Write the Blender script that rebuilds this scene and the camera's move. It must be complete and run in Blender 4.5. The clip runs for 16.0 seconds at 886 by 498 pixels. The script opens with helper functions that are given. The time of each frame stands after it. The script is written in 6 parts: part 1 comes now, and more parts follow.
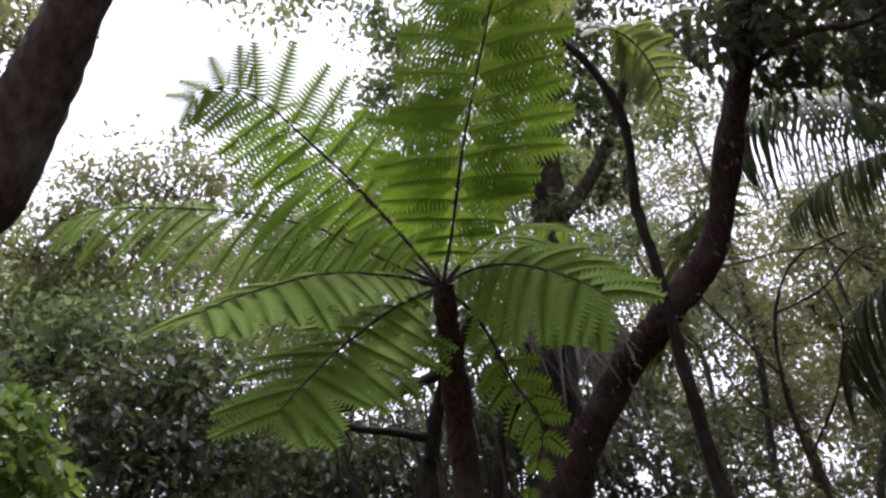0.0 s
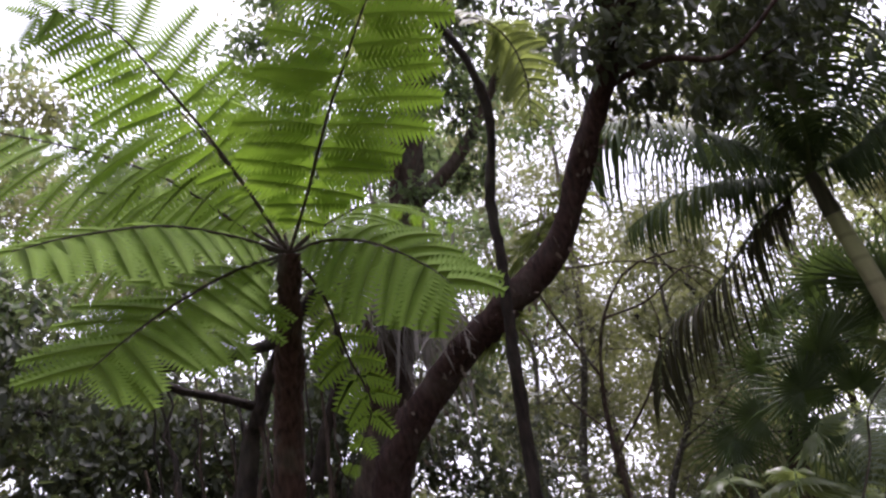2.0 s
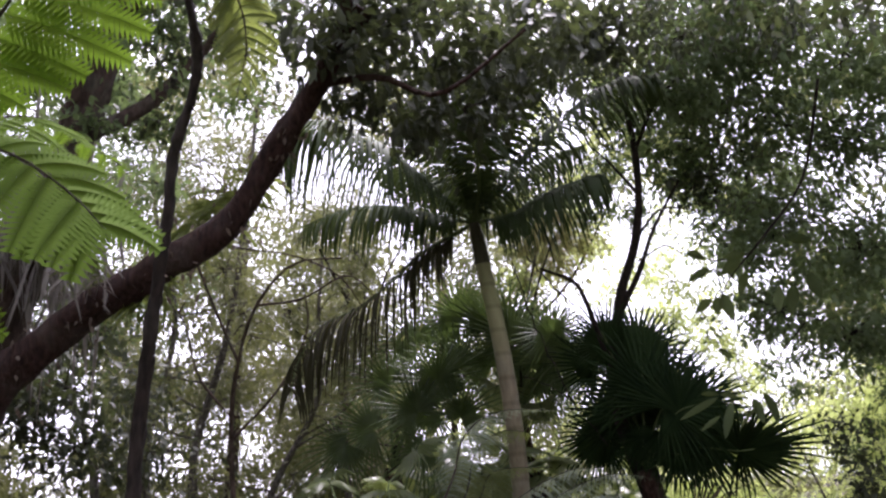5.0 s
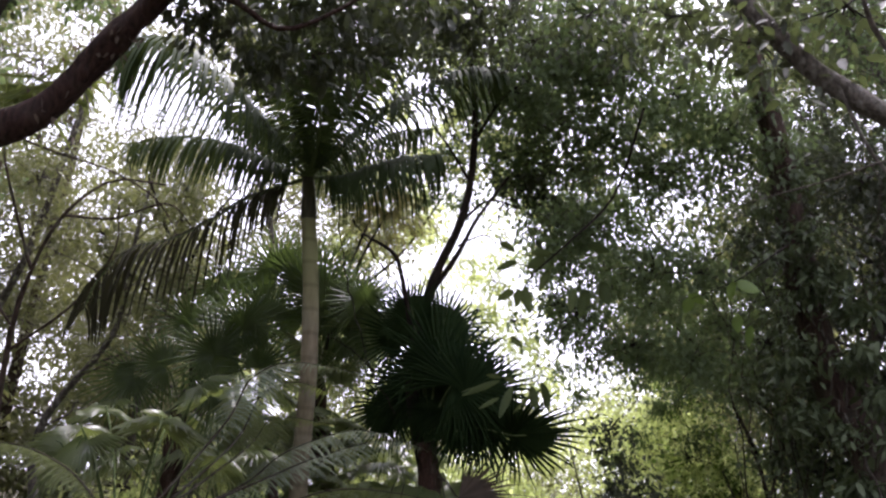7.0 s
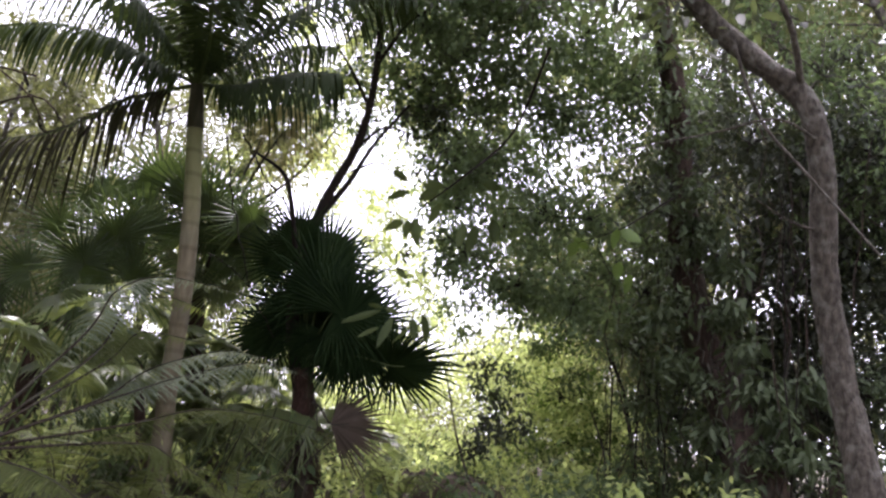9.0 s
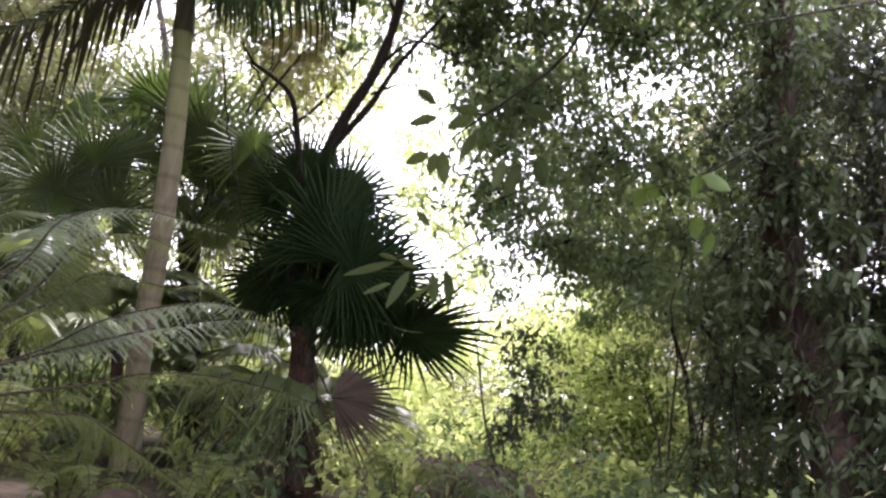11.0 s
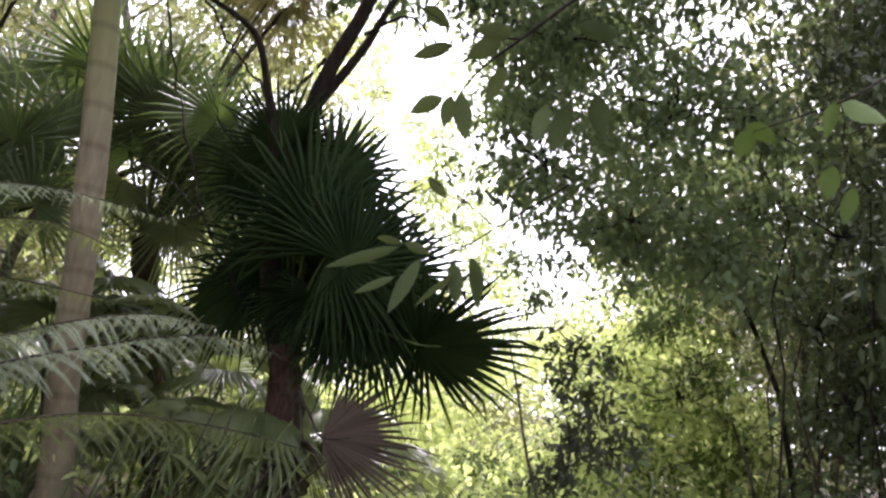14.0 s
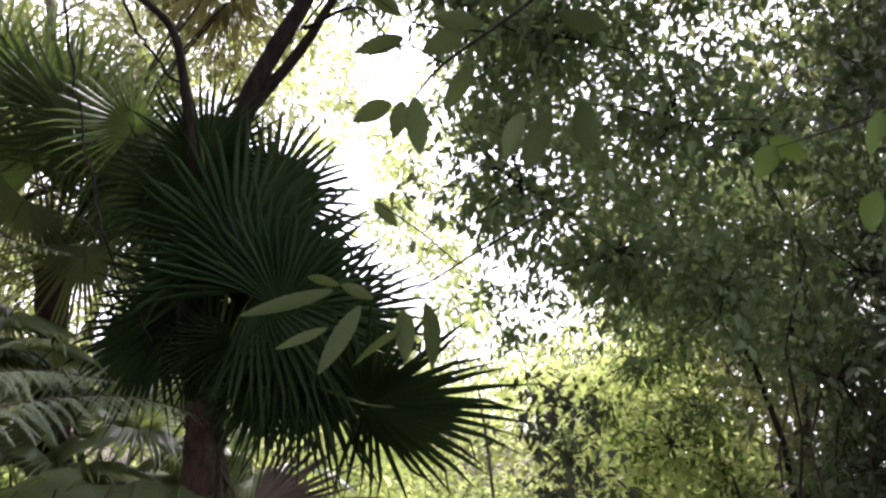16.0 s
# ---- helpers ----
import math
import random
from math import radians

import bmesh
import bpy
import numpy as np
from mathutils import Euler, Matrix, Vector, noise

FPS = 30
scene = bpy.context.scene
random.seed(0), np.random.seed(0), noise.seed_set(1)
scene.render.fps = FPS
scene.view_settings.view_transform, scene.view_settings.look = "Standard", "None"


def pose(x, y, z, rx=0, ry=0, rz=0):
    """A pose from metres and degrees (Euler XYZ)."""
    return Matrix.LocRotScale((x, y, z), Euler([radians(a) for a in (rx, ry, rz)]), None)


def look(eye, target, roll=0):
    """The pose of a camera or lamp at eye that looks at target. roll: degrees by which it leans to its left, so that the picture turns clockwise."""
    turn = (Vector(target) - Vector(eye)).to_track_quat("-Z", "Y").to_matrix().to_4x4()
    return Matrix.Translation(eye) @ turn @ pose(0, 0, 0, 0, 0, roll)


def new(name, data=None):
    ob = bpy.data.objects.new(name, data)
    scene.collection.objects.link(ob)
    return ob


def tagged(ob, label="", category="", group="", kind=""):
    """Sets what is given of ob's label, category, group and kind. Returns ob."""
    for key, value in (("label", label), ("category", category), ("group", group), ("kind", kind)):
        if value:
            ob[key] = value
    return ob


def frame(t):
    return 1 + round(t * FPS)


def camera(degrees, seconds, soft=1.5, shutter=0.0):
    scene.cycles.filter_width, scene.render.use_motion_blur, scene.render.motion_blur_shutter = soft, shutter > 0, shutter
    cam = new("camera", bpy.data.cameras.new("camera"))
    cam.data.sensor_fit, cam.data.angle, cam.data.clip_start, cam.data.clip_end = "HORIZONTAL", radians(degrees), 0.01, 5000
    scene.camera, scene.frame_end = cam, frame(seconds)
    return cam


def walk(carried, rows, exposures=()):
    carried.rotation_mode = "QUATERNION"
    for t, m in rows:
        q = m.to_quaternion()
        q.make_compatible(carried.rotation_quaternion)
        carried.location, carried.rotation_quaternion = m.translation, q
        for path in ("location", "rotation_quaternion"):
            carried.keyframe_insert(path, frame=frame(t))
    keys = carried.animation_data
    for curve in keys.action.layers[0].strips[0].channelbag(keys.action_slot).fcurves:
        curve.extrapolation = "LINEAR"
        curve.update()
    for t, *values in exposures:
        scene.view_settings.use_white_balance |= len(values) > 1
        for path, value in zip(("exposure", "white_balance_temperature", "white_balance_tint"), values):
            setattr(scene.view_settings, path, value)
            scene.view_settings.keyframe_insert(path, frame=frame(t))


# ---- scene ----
cam = camera(59.4, 16.0, soft=2.5)
PATH = [
    (0, (0.616, 0.076, 1.815), (0.339, 1.847, 2.702), -14.7),
    (0.5, (0.616, 0.076, 1.815), (0.377, 1.86, 2.687), -14.6),
    (1, (0.617, 0.085, 1.817), (0.446, 1.89, 2.659), -13.8),
    (1.5, (0.619, 0.094, 1.819), (0.559, 1.925, 2.62), -12.9),
    (2, (0.621, 0.102, 1.821), (0.695, 1.952, 2.578), -12.0),
    (2.5, (0.622, 0.103, 1.819), (0.806, 1.955, 2.553), -11.8),
    (3, (0.622, 0.109, 1.821), (0.926, 1.96, 2.513), -10.7),
    (3.5, (0.623, 0.108, 1.82), (1.057, 1.935, 2.509), -9.6),
    (4, (0.624, 0.11, 1.819), (1.218, 1.899, 2.486), -7.8),
    (4.5, (0.624, 0.11, 1.819), (1.363, 1.854, 2.46), -6.5),
    (4.7, (0.625, 0.109, 1.82), (1.42, 1.832, 2.452), -5.8),
    (6.8, (0.882, -0.123, 1.457), (2.028, 1.403, 2.057), 2.4),
    (7, (0.888, -0.128, 1.447), (2.076, 1.368, 2.041), 3.0),
    (7.5, (0.953, -0.176, 1.361), (2.221, 1.257, 1.945), 3.8),
    (8, (0.962, -0.171, 1.373), (2.303, 1.208, 1.922), 4.5),
    (8.5, (0.962, -0.17, 1.373), (2.346, 1.182, 1.881), 5.4),
    (9, (1.147, -0.115, 1.448), (2.549, 1.239, 1.898), 5.8),
    (9.2, (1.292, -0.071, 1.508), (2.692, 1.293, 1.931), 6.3),
    (11.3, (2.649, 1.077, 1.652), (3.974, 2.537, 1.988), 9.2),
    (11.5, (2.751, 1.181, 1.647), (4.071, 2.646, 1.98), 9.1),
    (12, (3.001, 1.473, 1.613), (4.311, 2.947, 1.947), 8.8),
    (12.5, (3.202, 1.724, 1.611), (4.503, 3.206, 1.943), 8.2),
    (13, (3.396, 1.993, 1.62), (4.681, 3.484, 1.973), 7.7),
    (13.5, (3.597, 2.186, 1.697), (4.881, 3.676, 2.065), 7.4),
    (14, (3.833, 2.362, 1.735), (5.12, 3.844, 2.118), 7.6),
    (14.5, (4.024, 2.52, 1.811), (5.318, 3.995, 2.2), 7.6),
    (15, (4.233, 2.658, 1.89), (5.539, 4.117, 2.297), 8.0),
    (15.5, (4.385, 2.809, 1.997), (5.703, 4.254, 2.415), 7.7),
    (16, (4.541, 2.98, 2.08), (5.861, 4.421, 2.506), 7.4),
]
EXPOSURES = [(0.0, 0.67, 5970, 28), (3.5, 1.28, 6020, 30), (7.0, 1.19, 5970, 28), (9.0, 1.58, 6020, 28), (12.0, 2.15, 6120, 27), (16.0, 1.79, 6120, 26)]
walk(cam, [(t, look(eye, target, roll)) for t, eye, target, roll in PATH], EXPOSURES)

# ---- light ----
SUN_UP, SUN_ROUND = radians(70), radians(46)
world = bpy.data.worlds.new("overcast_sky")
scene.world = world
world.use_nodes = True
wn, wl = world.node_tree.nodes, world.node_tree.links
sky = wn.new("ShaderNodeTexSky")
sky.sky_type, sky.sun_disc = "NISHITA", False
sky.sun_elevation, sky.sun_rotation = SUN_UP, SUN_ROUND
sky.air_density, sky.dust_density, sky.ozone_density = 1.0, 4.0, 1.0
haze = wn.new("ShaderNodeMixRGB")
haze.inputs[0].default_value = 0.8
haze.inputs[2].default_value = (9.2, 9.2, 9.4, 1)
wl.new(sky.outputs[0], haze.inputs[1])
wl.new(haze.outputs[0], wn["Background"].inputs[0])
wn["Background"].inputs[1].default_value = 0.15
sun = new("sun", bpy.data.lights.new("sun", "SUN"))
sun.data.energy, sun.data.angle, sun.data.color = 4.4, radians(16), (1.0, 0.96, 0.9)
sun.matrix_world = look(Vector((math.sin(SUN_ROUND) * math.cos(SUN_UP), math.cos(SUN_ROUND) * math.cos(SUN_UP), math.sin(SUN_UP))) * 30, (0, 0, 0))
sun.location = (0, 0, 40)


# ---- materials ----
def blank(name):
    m = bpy.data.materials.new(name)
    m.use_nodes = True
    n, l = m.node_tree.nodes, m.node_tree.links
    n.clear()
    out = n.new("ShaderNodeOutputMaterial")
    return m, n, l, out


def leaf_mat(name, dark, light, through_col, through_amount=0.4, rough=0.45, grain=35.0, spec=0.4, random_object=False):
    """Leaf blade: colour varies leaf by leaf and in patches, light shines through it."""
    m, n, l, out = blank(name)
    coord = n.new("ShaderNodeTexCoord")
    big, fine = n.new("ShaderNodeTexNoise"), n.new("ShaderNodeTexNoise")
    big.inputs["Scale"].default_value, fine.inputs["Scale"].default_value = 1.3, grain
    for t in (big, fine):
        l.new(coord.outputs["Object"], t.inputs["Vector"])
    if random_object:
        rnd = n.new("ShaderNodeObjectInfo").outputs["Random"]
    else:
        rnd = n.new("ShaderNodeNewGeometry").outputs["Random Per Island"]
    add = n.new("ShaderNodeMath")
    add.operation = "MULTIPLY_ADD"
    l.new(rnd, add.inputs[0])
    add.inputs[1].default_value = 0.55
    l.new(big.outputs["Fac"], add.inputs[2])
    sub = n.new("ShaderNodeMath")
    sub.operation = "MULTIPLY_ADD"
    l.new(fine.outputs["Fac"], sub.inputs[0])
    sub.inputs[1].default_value = 0.3
    l.new(add.outputs[0], sub.inputs[2])
    ramp = n.new("ShaderNodeValToRGB")
    ramp.color_ramp.elements[0].position, ramp.color_ramp.elements[1].position = 0.5, 1.15
    ramp.color_ramp.elements[0].color, ramp.color_ramp.elements[1].color = (*dark, 1), (*light, 1)
    l.new(sub.outputs[0], ramp.inputs[0])
    bsdf = n.new("ShaderNodeBsdfPrincipled")
    bsdf.inputs["Roughness"].default_value = rough
    bsdf.inputs["Specular IOR Level"].default_value = spec
    l.new(ramp.outputs[0], bsdf.inputs["Base Color"])
    bump = n.new("ShaderNodeBump")
    bump.inputs["Strength"].default_value, bump.inputs["Distance"].default_value = 0.25, 0.01
    l.new(fine.outputs["Fac"], bump.inputs["Height"])
    l.new(bump.outputs[0], bsdf.inputs["Normal"])
    tr = n.new("ShaderNodeBsdfTranslucent")
    tint = n.new("ShaderNodeMixRGB")
    tint.blend_type = "MULTIPLY"
    tint.inputs[0].default_value = 0.35
    tint.inputs[1].default_value = (*through_col, 1)
    l.new(ramp.outputs[0], tint.inputs[2])
    l.new(tint.outputs[0], tr.inputs["Color"])
    mix = n.new("ShaderNodeMixShader")
    mix.inputs[0].default_value = through_amount
    l.new(bsdf.outputs[0], mix.inputs[1])
    l.new(tr.outputs[0], mix.inputs[2])
    l.new(mix.outputs[0], out.inputs[0])
    return m


def bark_mat(name, dark, light, scale=(18, 18, 5), rings=0.0, rough=0.9, depth=0.02, patches=(0.12, 0.14, 0.1), patch_amount=0.3, top=None, blotch=3.2):
    """Bark: streaks along the stem, blotches of lichen, and rings where the stem has them."""
    m, n, l, out = blank(name)
    coord = n.new("ShaderNodeTexCoord")
    mapping = n.new("ShaderNodeMapping")
    mapping.inputs["Scale"].default_value = scale
    l.new(coord.outputs["Object"], mapping.inputs[0])
    fine, blot = n.new("ShaderNodeTexNoise"), n.new("ShaderNodeTexNoise")
    fine.inputs["Scale"].default_value, fine.inputs["Detail"].default_value = 1.0, 6.0
    blot.inputs["Scale"].default_value, blot.inputs["Detail"].default_value = blotch, 5.0
    l.new(mapping.outputs[0], fine.inputs["Vector"])
    l.new(coord.outputs["Object"], blot.inputs["Vector"])
    ramp = n.new("ShaderNodeValToRGB")
    ramp.color_ramp.elements[0].position, ramp.color_ramp.elements[1].position = 0.3, 0.75
    ramp.color_ramp.elements[0].color, ramp.color_ramp.elements[1].color = (*dark, 1), (*light, 1)
    l.new(fine.outputs["Fac"], ramp.inputs[0])
    cut = n.new("ShaderNodeValToRGB")
    cut.color_ramp.elements[0].position, cut.color_ramp.elements[1].position = 0.52, 0.68
    l.new(blot.outputs["Fac"], cut.inputs[0])
    amount = n.new("ShaderNodeMath")
    amount.operation = "MULTIPLY"
    amount.inputs[1].default_value = patch_amount
    l.new(cut.outputs[0], amount.inputs[0])
    mix = n.new("ShaderNodeMixRGB")
    mix.inputs[2].default_value = (*patches, 1)
    l.new(amount.outputs[0], mix.inputs[0])
    l.new(ramp.outputs[0], mix.inputs[1])
    colour, height = mix.outputs[0], fine.outputs["Fac"]
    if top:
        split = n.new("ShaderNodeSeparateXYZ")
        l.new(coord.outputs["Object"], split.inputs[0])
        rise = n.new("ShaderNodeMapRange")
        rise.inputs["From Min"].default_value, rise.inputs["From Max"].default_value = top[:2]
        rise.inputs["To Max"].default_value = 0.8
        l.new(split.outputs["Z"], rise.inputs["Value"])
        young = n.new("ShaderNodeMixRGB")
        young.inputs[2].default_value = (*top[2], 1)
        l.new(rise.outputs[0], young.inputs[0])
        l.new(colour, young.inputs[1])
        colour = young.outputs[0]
    if rings:
        wave = n.new("ShaderNodeTexWave")
        wave.wave_type, wave.bands_direction = "BANDS", "Z"
        wave.inputs["Scale"].default_value, wave.inputs["Distortion"].default_value = rings, 0.6
        l.new(coord.outputs["Object"], wave.inputs["Vector"])
        line = n.new("ShaderNodeValToRGB")
        line.color_ramp.elements[0].position, line.color_ramp.elements[1].position = 0.0, 0.14
        line.color_ramp.elements[0].color, line.color_ramp.elements[1].color = (0.78, 0.76, 0.73, 1), (1, 1, 1, 1)
        l.new(wave.outputs["Fac"], line.inputs[0])
        mul = n.new("ShaderNodeMixRGB")
        mul.blend_type = "MULTIPLY"
        mul.inputs[0].default_value = 1.0
        l.new(colour, mul.inputs[1])
        l.new(line.outputs[0], mul.inputs[2])
        colour = mul.outputs[0]
    bsdf = n.new("ShaderNodeBsdfPrincipled")
    bsdf.inputs["Roughness"].default_value = rough
    bsdf.inputs["Specular IOR Level"].default_value = 0.25
    l.new(colour, bsdf.inputs["Base Color"])
    bump = n.new("ShaderNodeBump")
    bump.inputs["Strength"].default_value, bump.inputs["Distance"].default_value = 0.8, depth
    l.new(height, bump.inputs["Height"])
    l.new(bump.outputs[0], bsdf.inputs["Normal"])
    l.new(bsdf.outputs[0], out.inputs[0])
    return m


FERN = leaf_mat("fern_blade", (0.08, 0.142, 0.022), (0.15, 0.235, 0.036), (0.31, 0.5, 0.045), 0.33, 0.75, 60, 0.08)
FERN_DULL = leaf_mat("olive_fern_blade", (0.05, 0.072, 0.022), (0.12, 0.145, 0.052), (0.36, 0.43, 0.1), 0.42, 0.5, 60, 0.2)
# The sky's sheen on the fronds is put into this pale grey-green.
FERN_SHEEN = leaf_mat("sky_sheen_fern_blade", (0.12, 0.16, 0.1), (0.25, 0.3, 0.21), (0.42, 0.5, 0.26), 0.4, 0.5, 60, 0.3)
YELLOW = leaf_mat("yellowed_leaf", (0.22, 0.2, 0.08), (0.42, 0.38, 0.17), (0.66, 0.6, 0.25), 0.45, 0.6, 40, 0.15)
PALM = leaf_mat("palm_leaflet", (0.016, 0.03, 0.013), (0.036, 0.055, 0.022), (0.13, 0.18, 0.045), 0.13, 0.65, 50, 0.12)
PALM_OLD = leaf_mat("withered_palm_leaflet", (0.016, 0.018, 0.011), (0.042, 0.04, 0.027), (0.12, 0.12, 0.05), 0.07, 0.85, 50, 0.04)
# Shade of the backlit fans is put into this near-black green.
FAN = leaf_mat("backlit_fan_palm_blade", (0.008, 0.017, 0.008), (0.024, 0.044, 0.017), (0.09, 0.13, 0.03), 0.08, 0.7, 50, 0.06)
FAN_GREEN = leaf_mat("green_fan_blade", (0.03, 0.052, 0.02), (0.065, 0.098, 0.036), (0.26, 0.38, 0.085), 0.3, 0.42, 50, 0.4)
FAN_PALE = leaf_mat("young_fan_blade", (0.045, 0.07, 0.028), (0.11, 0.14, 0.055), (0.42, 0.5, 0.14), 0.45, 0.35, 50, 0.6)
DEAD = leaf_mat("dead_leaf", (0.05, 0.04, 0.032), (0.125, 0.1, 0.08), (0.22, 0.16, 0.1), 0.2, 0.8, 40, 0.1)
GREY_DEAD = leaf_mat("weathered_dead_leaf", (0.08, 0.073, 0.065), (0.2, 0.185, 0.165), (0.3, 0.25, 0.2), 0.2, 0.8, 40, 0.1)
CANOPY = leaf_mat("canopy_leaf", (0.027, 0.043, 0.023), (0.108, 0.145, 0.076), (0.29, 0.39, 0.14), 0.36, 0.68, 30, 0.1)
# Darker copy of the canopy leaf; shade of deep foliage is in its colour.
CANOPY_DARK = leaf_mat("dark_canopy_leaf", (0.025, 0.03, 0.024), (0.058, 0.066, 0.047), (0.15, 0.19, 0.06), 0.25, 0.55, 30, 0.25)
WOODS = leaf_mat("woodland_leaf", (0.05, 0.058, 0.027), (0.13, 0.133, 0.065), (0.36, 0.39, 0.13), 0.4, 0.45, 30, 0.5)
# Sunlight on these leaves is put into the high yellow-green colour.
BRIGHT = leaf_mat("sunlit_leaf", (0.175, 0.22, 0.072), (0.37, 0.44, 0.155), (0.78, 0.86, 0.34), 0.58, 0.45, 30, 0.4)
# The lit look of the foliage is put into this pale colour.
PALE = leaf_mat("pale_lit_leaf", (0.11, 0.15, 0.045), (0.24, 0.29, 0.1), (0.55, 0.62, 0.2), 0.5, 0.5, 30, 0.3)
IVY = leaf_mat("climber_leaf", (0.03, 0.046, 0.025), (0.095, 0.122, 0.065), (0.2, 0.27, 0.09), 0.28, 0.45, 30, 0.22)
SPRAY = leaf_mat("broad_leaf", (0.03, 0.046, 0.022), (0.075, 0.10, 0.042), (0.26, 0.33, 0.08), 0.3, 0.62, 30, 0.12, True)
YOUNG = leaf_mat("sapling_leaf", (0.05, 0.10, 0.025), (0.11, 0.17, 0.04), (0.28, 0.42, 0.07), 0.4, 0.45, 30, 0.3)
STALK = bark_mat("dark_stalk", (0.02, 0.015, 0.01), (0.06, 0.045, 0.03), (60, 60, 30))
GREEN_STALK = bark_mat("green_stalk", (0.06, 0.09, 0.03), (0.12, 0.16, 0.06), (40, 40, 10), patch_amount=0.1)
FERN_TRUNK = bark_mat("fibrous_fern_trunk", (0.017, 0.009, 0.007), (0.075, 0.041, 0.029), (40, 40, 12), depth=0.04)
DARK_BARK = bark_mat("near_black_bark", (0.009, 0.007, 0.006), (0.036, 0.026, 0.021), (22, 22, 7), patches=(0.07, 0.065, 0.05), patch_amount=0.25, depth=0.035)
LEAN_BARK = bark_mat("dark_reddish_bark", (0.012, 0.006, 0.005), (0.056, 0.03, 0.024), (26, 26, 7), patches=(0.08, 0.07, 0.055), patch_amount=0.35, depth=0.05)
RED_BARK = bark_mat("reddish_bark", (0.025, 0.017, 0.013), (0.09, 0.062, 0.048), (24, 24, 8), depth=0.035)
GREY_BARK = bark_mat("grey_bark", (0.03, 0.026, 0.02), (0.12, 0.105, 0.085), (34, 34, 16), patches=(0.2, 0.2, 0.17), patch_amount=0.5, blotch=12.0, depth=0.035)
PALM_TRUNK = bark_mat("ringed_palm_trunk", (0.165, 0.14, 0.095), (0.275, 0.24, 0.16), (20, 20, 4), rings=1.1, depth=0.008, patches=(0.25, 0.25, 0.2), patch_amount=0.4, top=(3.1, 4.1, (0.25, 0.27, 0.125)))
THIN_STEM = bark_mat("ringed_dark_stem", (0.05, 0.03, 0.026), (0.11, 0.07, 0.06), (30, 30, 6), rings=2.6, depth=0.01)
# The shadow under the palm's crown is put into this darkened green.
CROWNSHAFT = bark_mat("shaded_crownshaft", (0.035, 0.04, 0.02), (0.085, 0.08, 0.045), (24, 24, 2), depth=0.003, rough=0.45, patches=(0.2, 0.16, 0.1), patch_amount=0.4)
SOIL = bark_mat("leaf_litter", (0.018, 0.014, 0.010), (0.075, 0.055, 0.036), (9, 9, 9), depth=0.03, patches=(0.05, 0.07, 0.025), patch_amount=0.5)


# ---- geometry helpers ----
class Geo:
    """Collects corners and faces of one mesh."""

    def __init__(self):
        self.v, self.f, self.count = [], [], 0

    def add(self, verts, faces):
        """faces: an array of rows of equal length, counted from these verts."""
        verts = np.asarray(verts, float).reshape(-1, 3)
        self.v.append(verts)
        self.f.append(np.asarray(faces, int) + self.count)
        self.count += len(verts)

    def mesh(self, name, mat, smooth=False):
        me = bpy.data.meshes.new(name)
        v = np.concatenate(self.v)
        loops = np.concatenate([f.ravel() for f in self.f])
        sizes = np.concatenate([np.full(len(f), f.shape[1]) for f in self.f])
        me.vertices.add(len(v))
        me.vertices.foreach_set("co", v.ravel())
        me.loops.add(len(loops))
        me.loops.foreach_set("vertex_index", loops)
        me.polygons.add(len(sizes))
        me.polygons.foreach_set("loop_start", np.concatenate([[0], np.cumsum(sizes)[:-1]]))
        me.polygons.foreach_set("loop_total", sizes)
        if smooth:
            me.polygons.foreach_set("use_smooth", np.ones(len(sizes), bool))
        me.update(calc_edges=True)
        me.materials.append(mat)
        return me


def thing(name, label, category, base, group="", kind=""):
    """A top-level thing: an Empty at its base, which parents its parts."""
    ob = new(name)
    ob.location = base
    ob.empty_display_size = 0.1
    return tagged(ob, label, category, group, kind)


def part(name, geo, mat, parent, label="", smooth=False, kind=""):
    """One mesh, laid out in the world's metres, under a thing or a part."""
    ob = new(name, geo.mesh(name, mat, smooth))
    ob.parent = parent
    top = parent
    while top.parent:
        top = top.parent
    if parent is top:
        ob.matrix_parent_inverse = Matrix.Translation(-top.location)
    return tagged(ob, label, kind=kind)


def smooth_line(ctrl, n):
    """n points along a smooth curve through the given ones."""
    c = np.asarray(ctrl, float)
    c = np.vstack([2 * c[0] - c[1], c, 2 * c[-1] - c[-2]])
    seg = np.linspace(0, len(c) - 3 - 1e-9, n)
    i, u = seg.astype(int), (seg % 1)[:, None]
    a, b, d, e = c[i], c[i + 1], c[i + 2], c[i + 3]
    return 0.5 * (2 * b + (d - a) * u + (2 * a - 5 * b + 4 * d - e) * u**2 + (3 * b - a - 3 * d + e) * u**3)


def unit(v):
    v = np.asarray(v, float)
    return v / np.maximum(np.linalg.norm(v, axis=-1, keepdims=True), 1e-9)


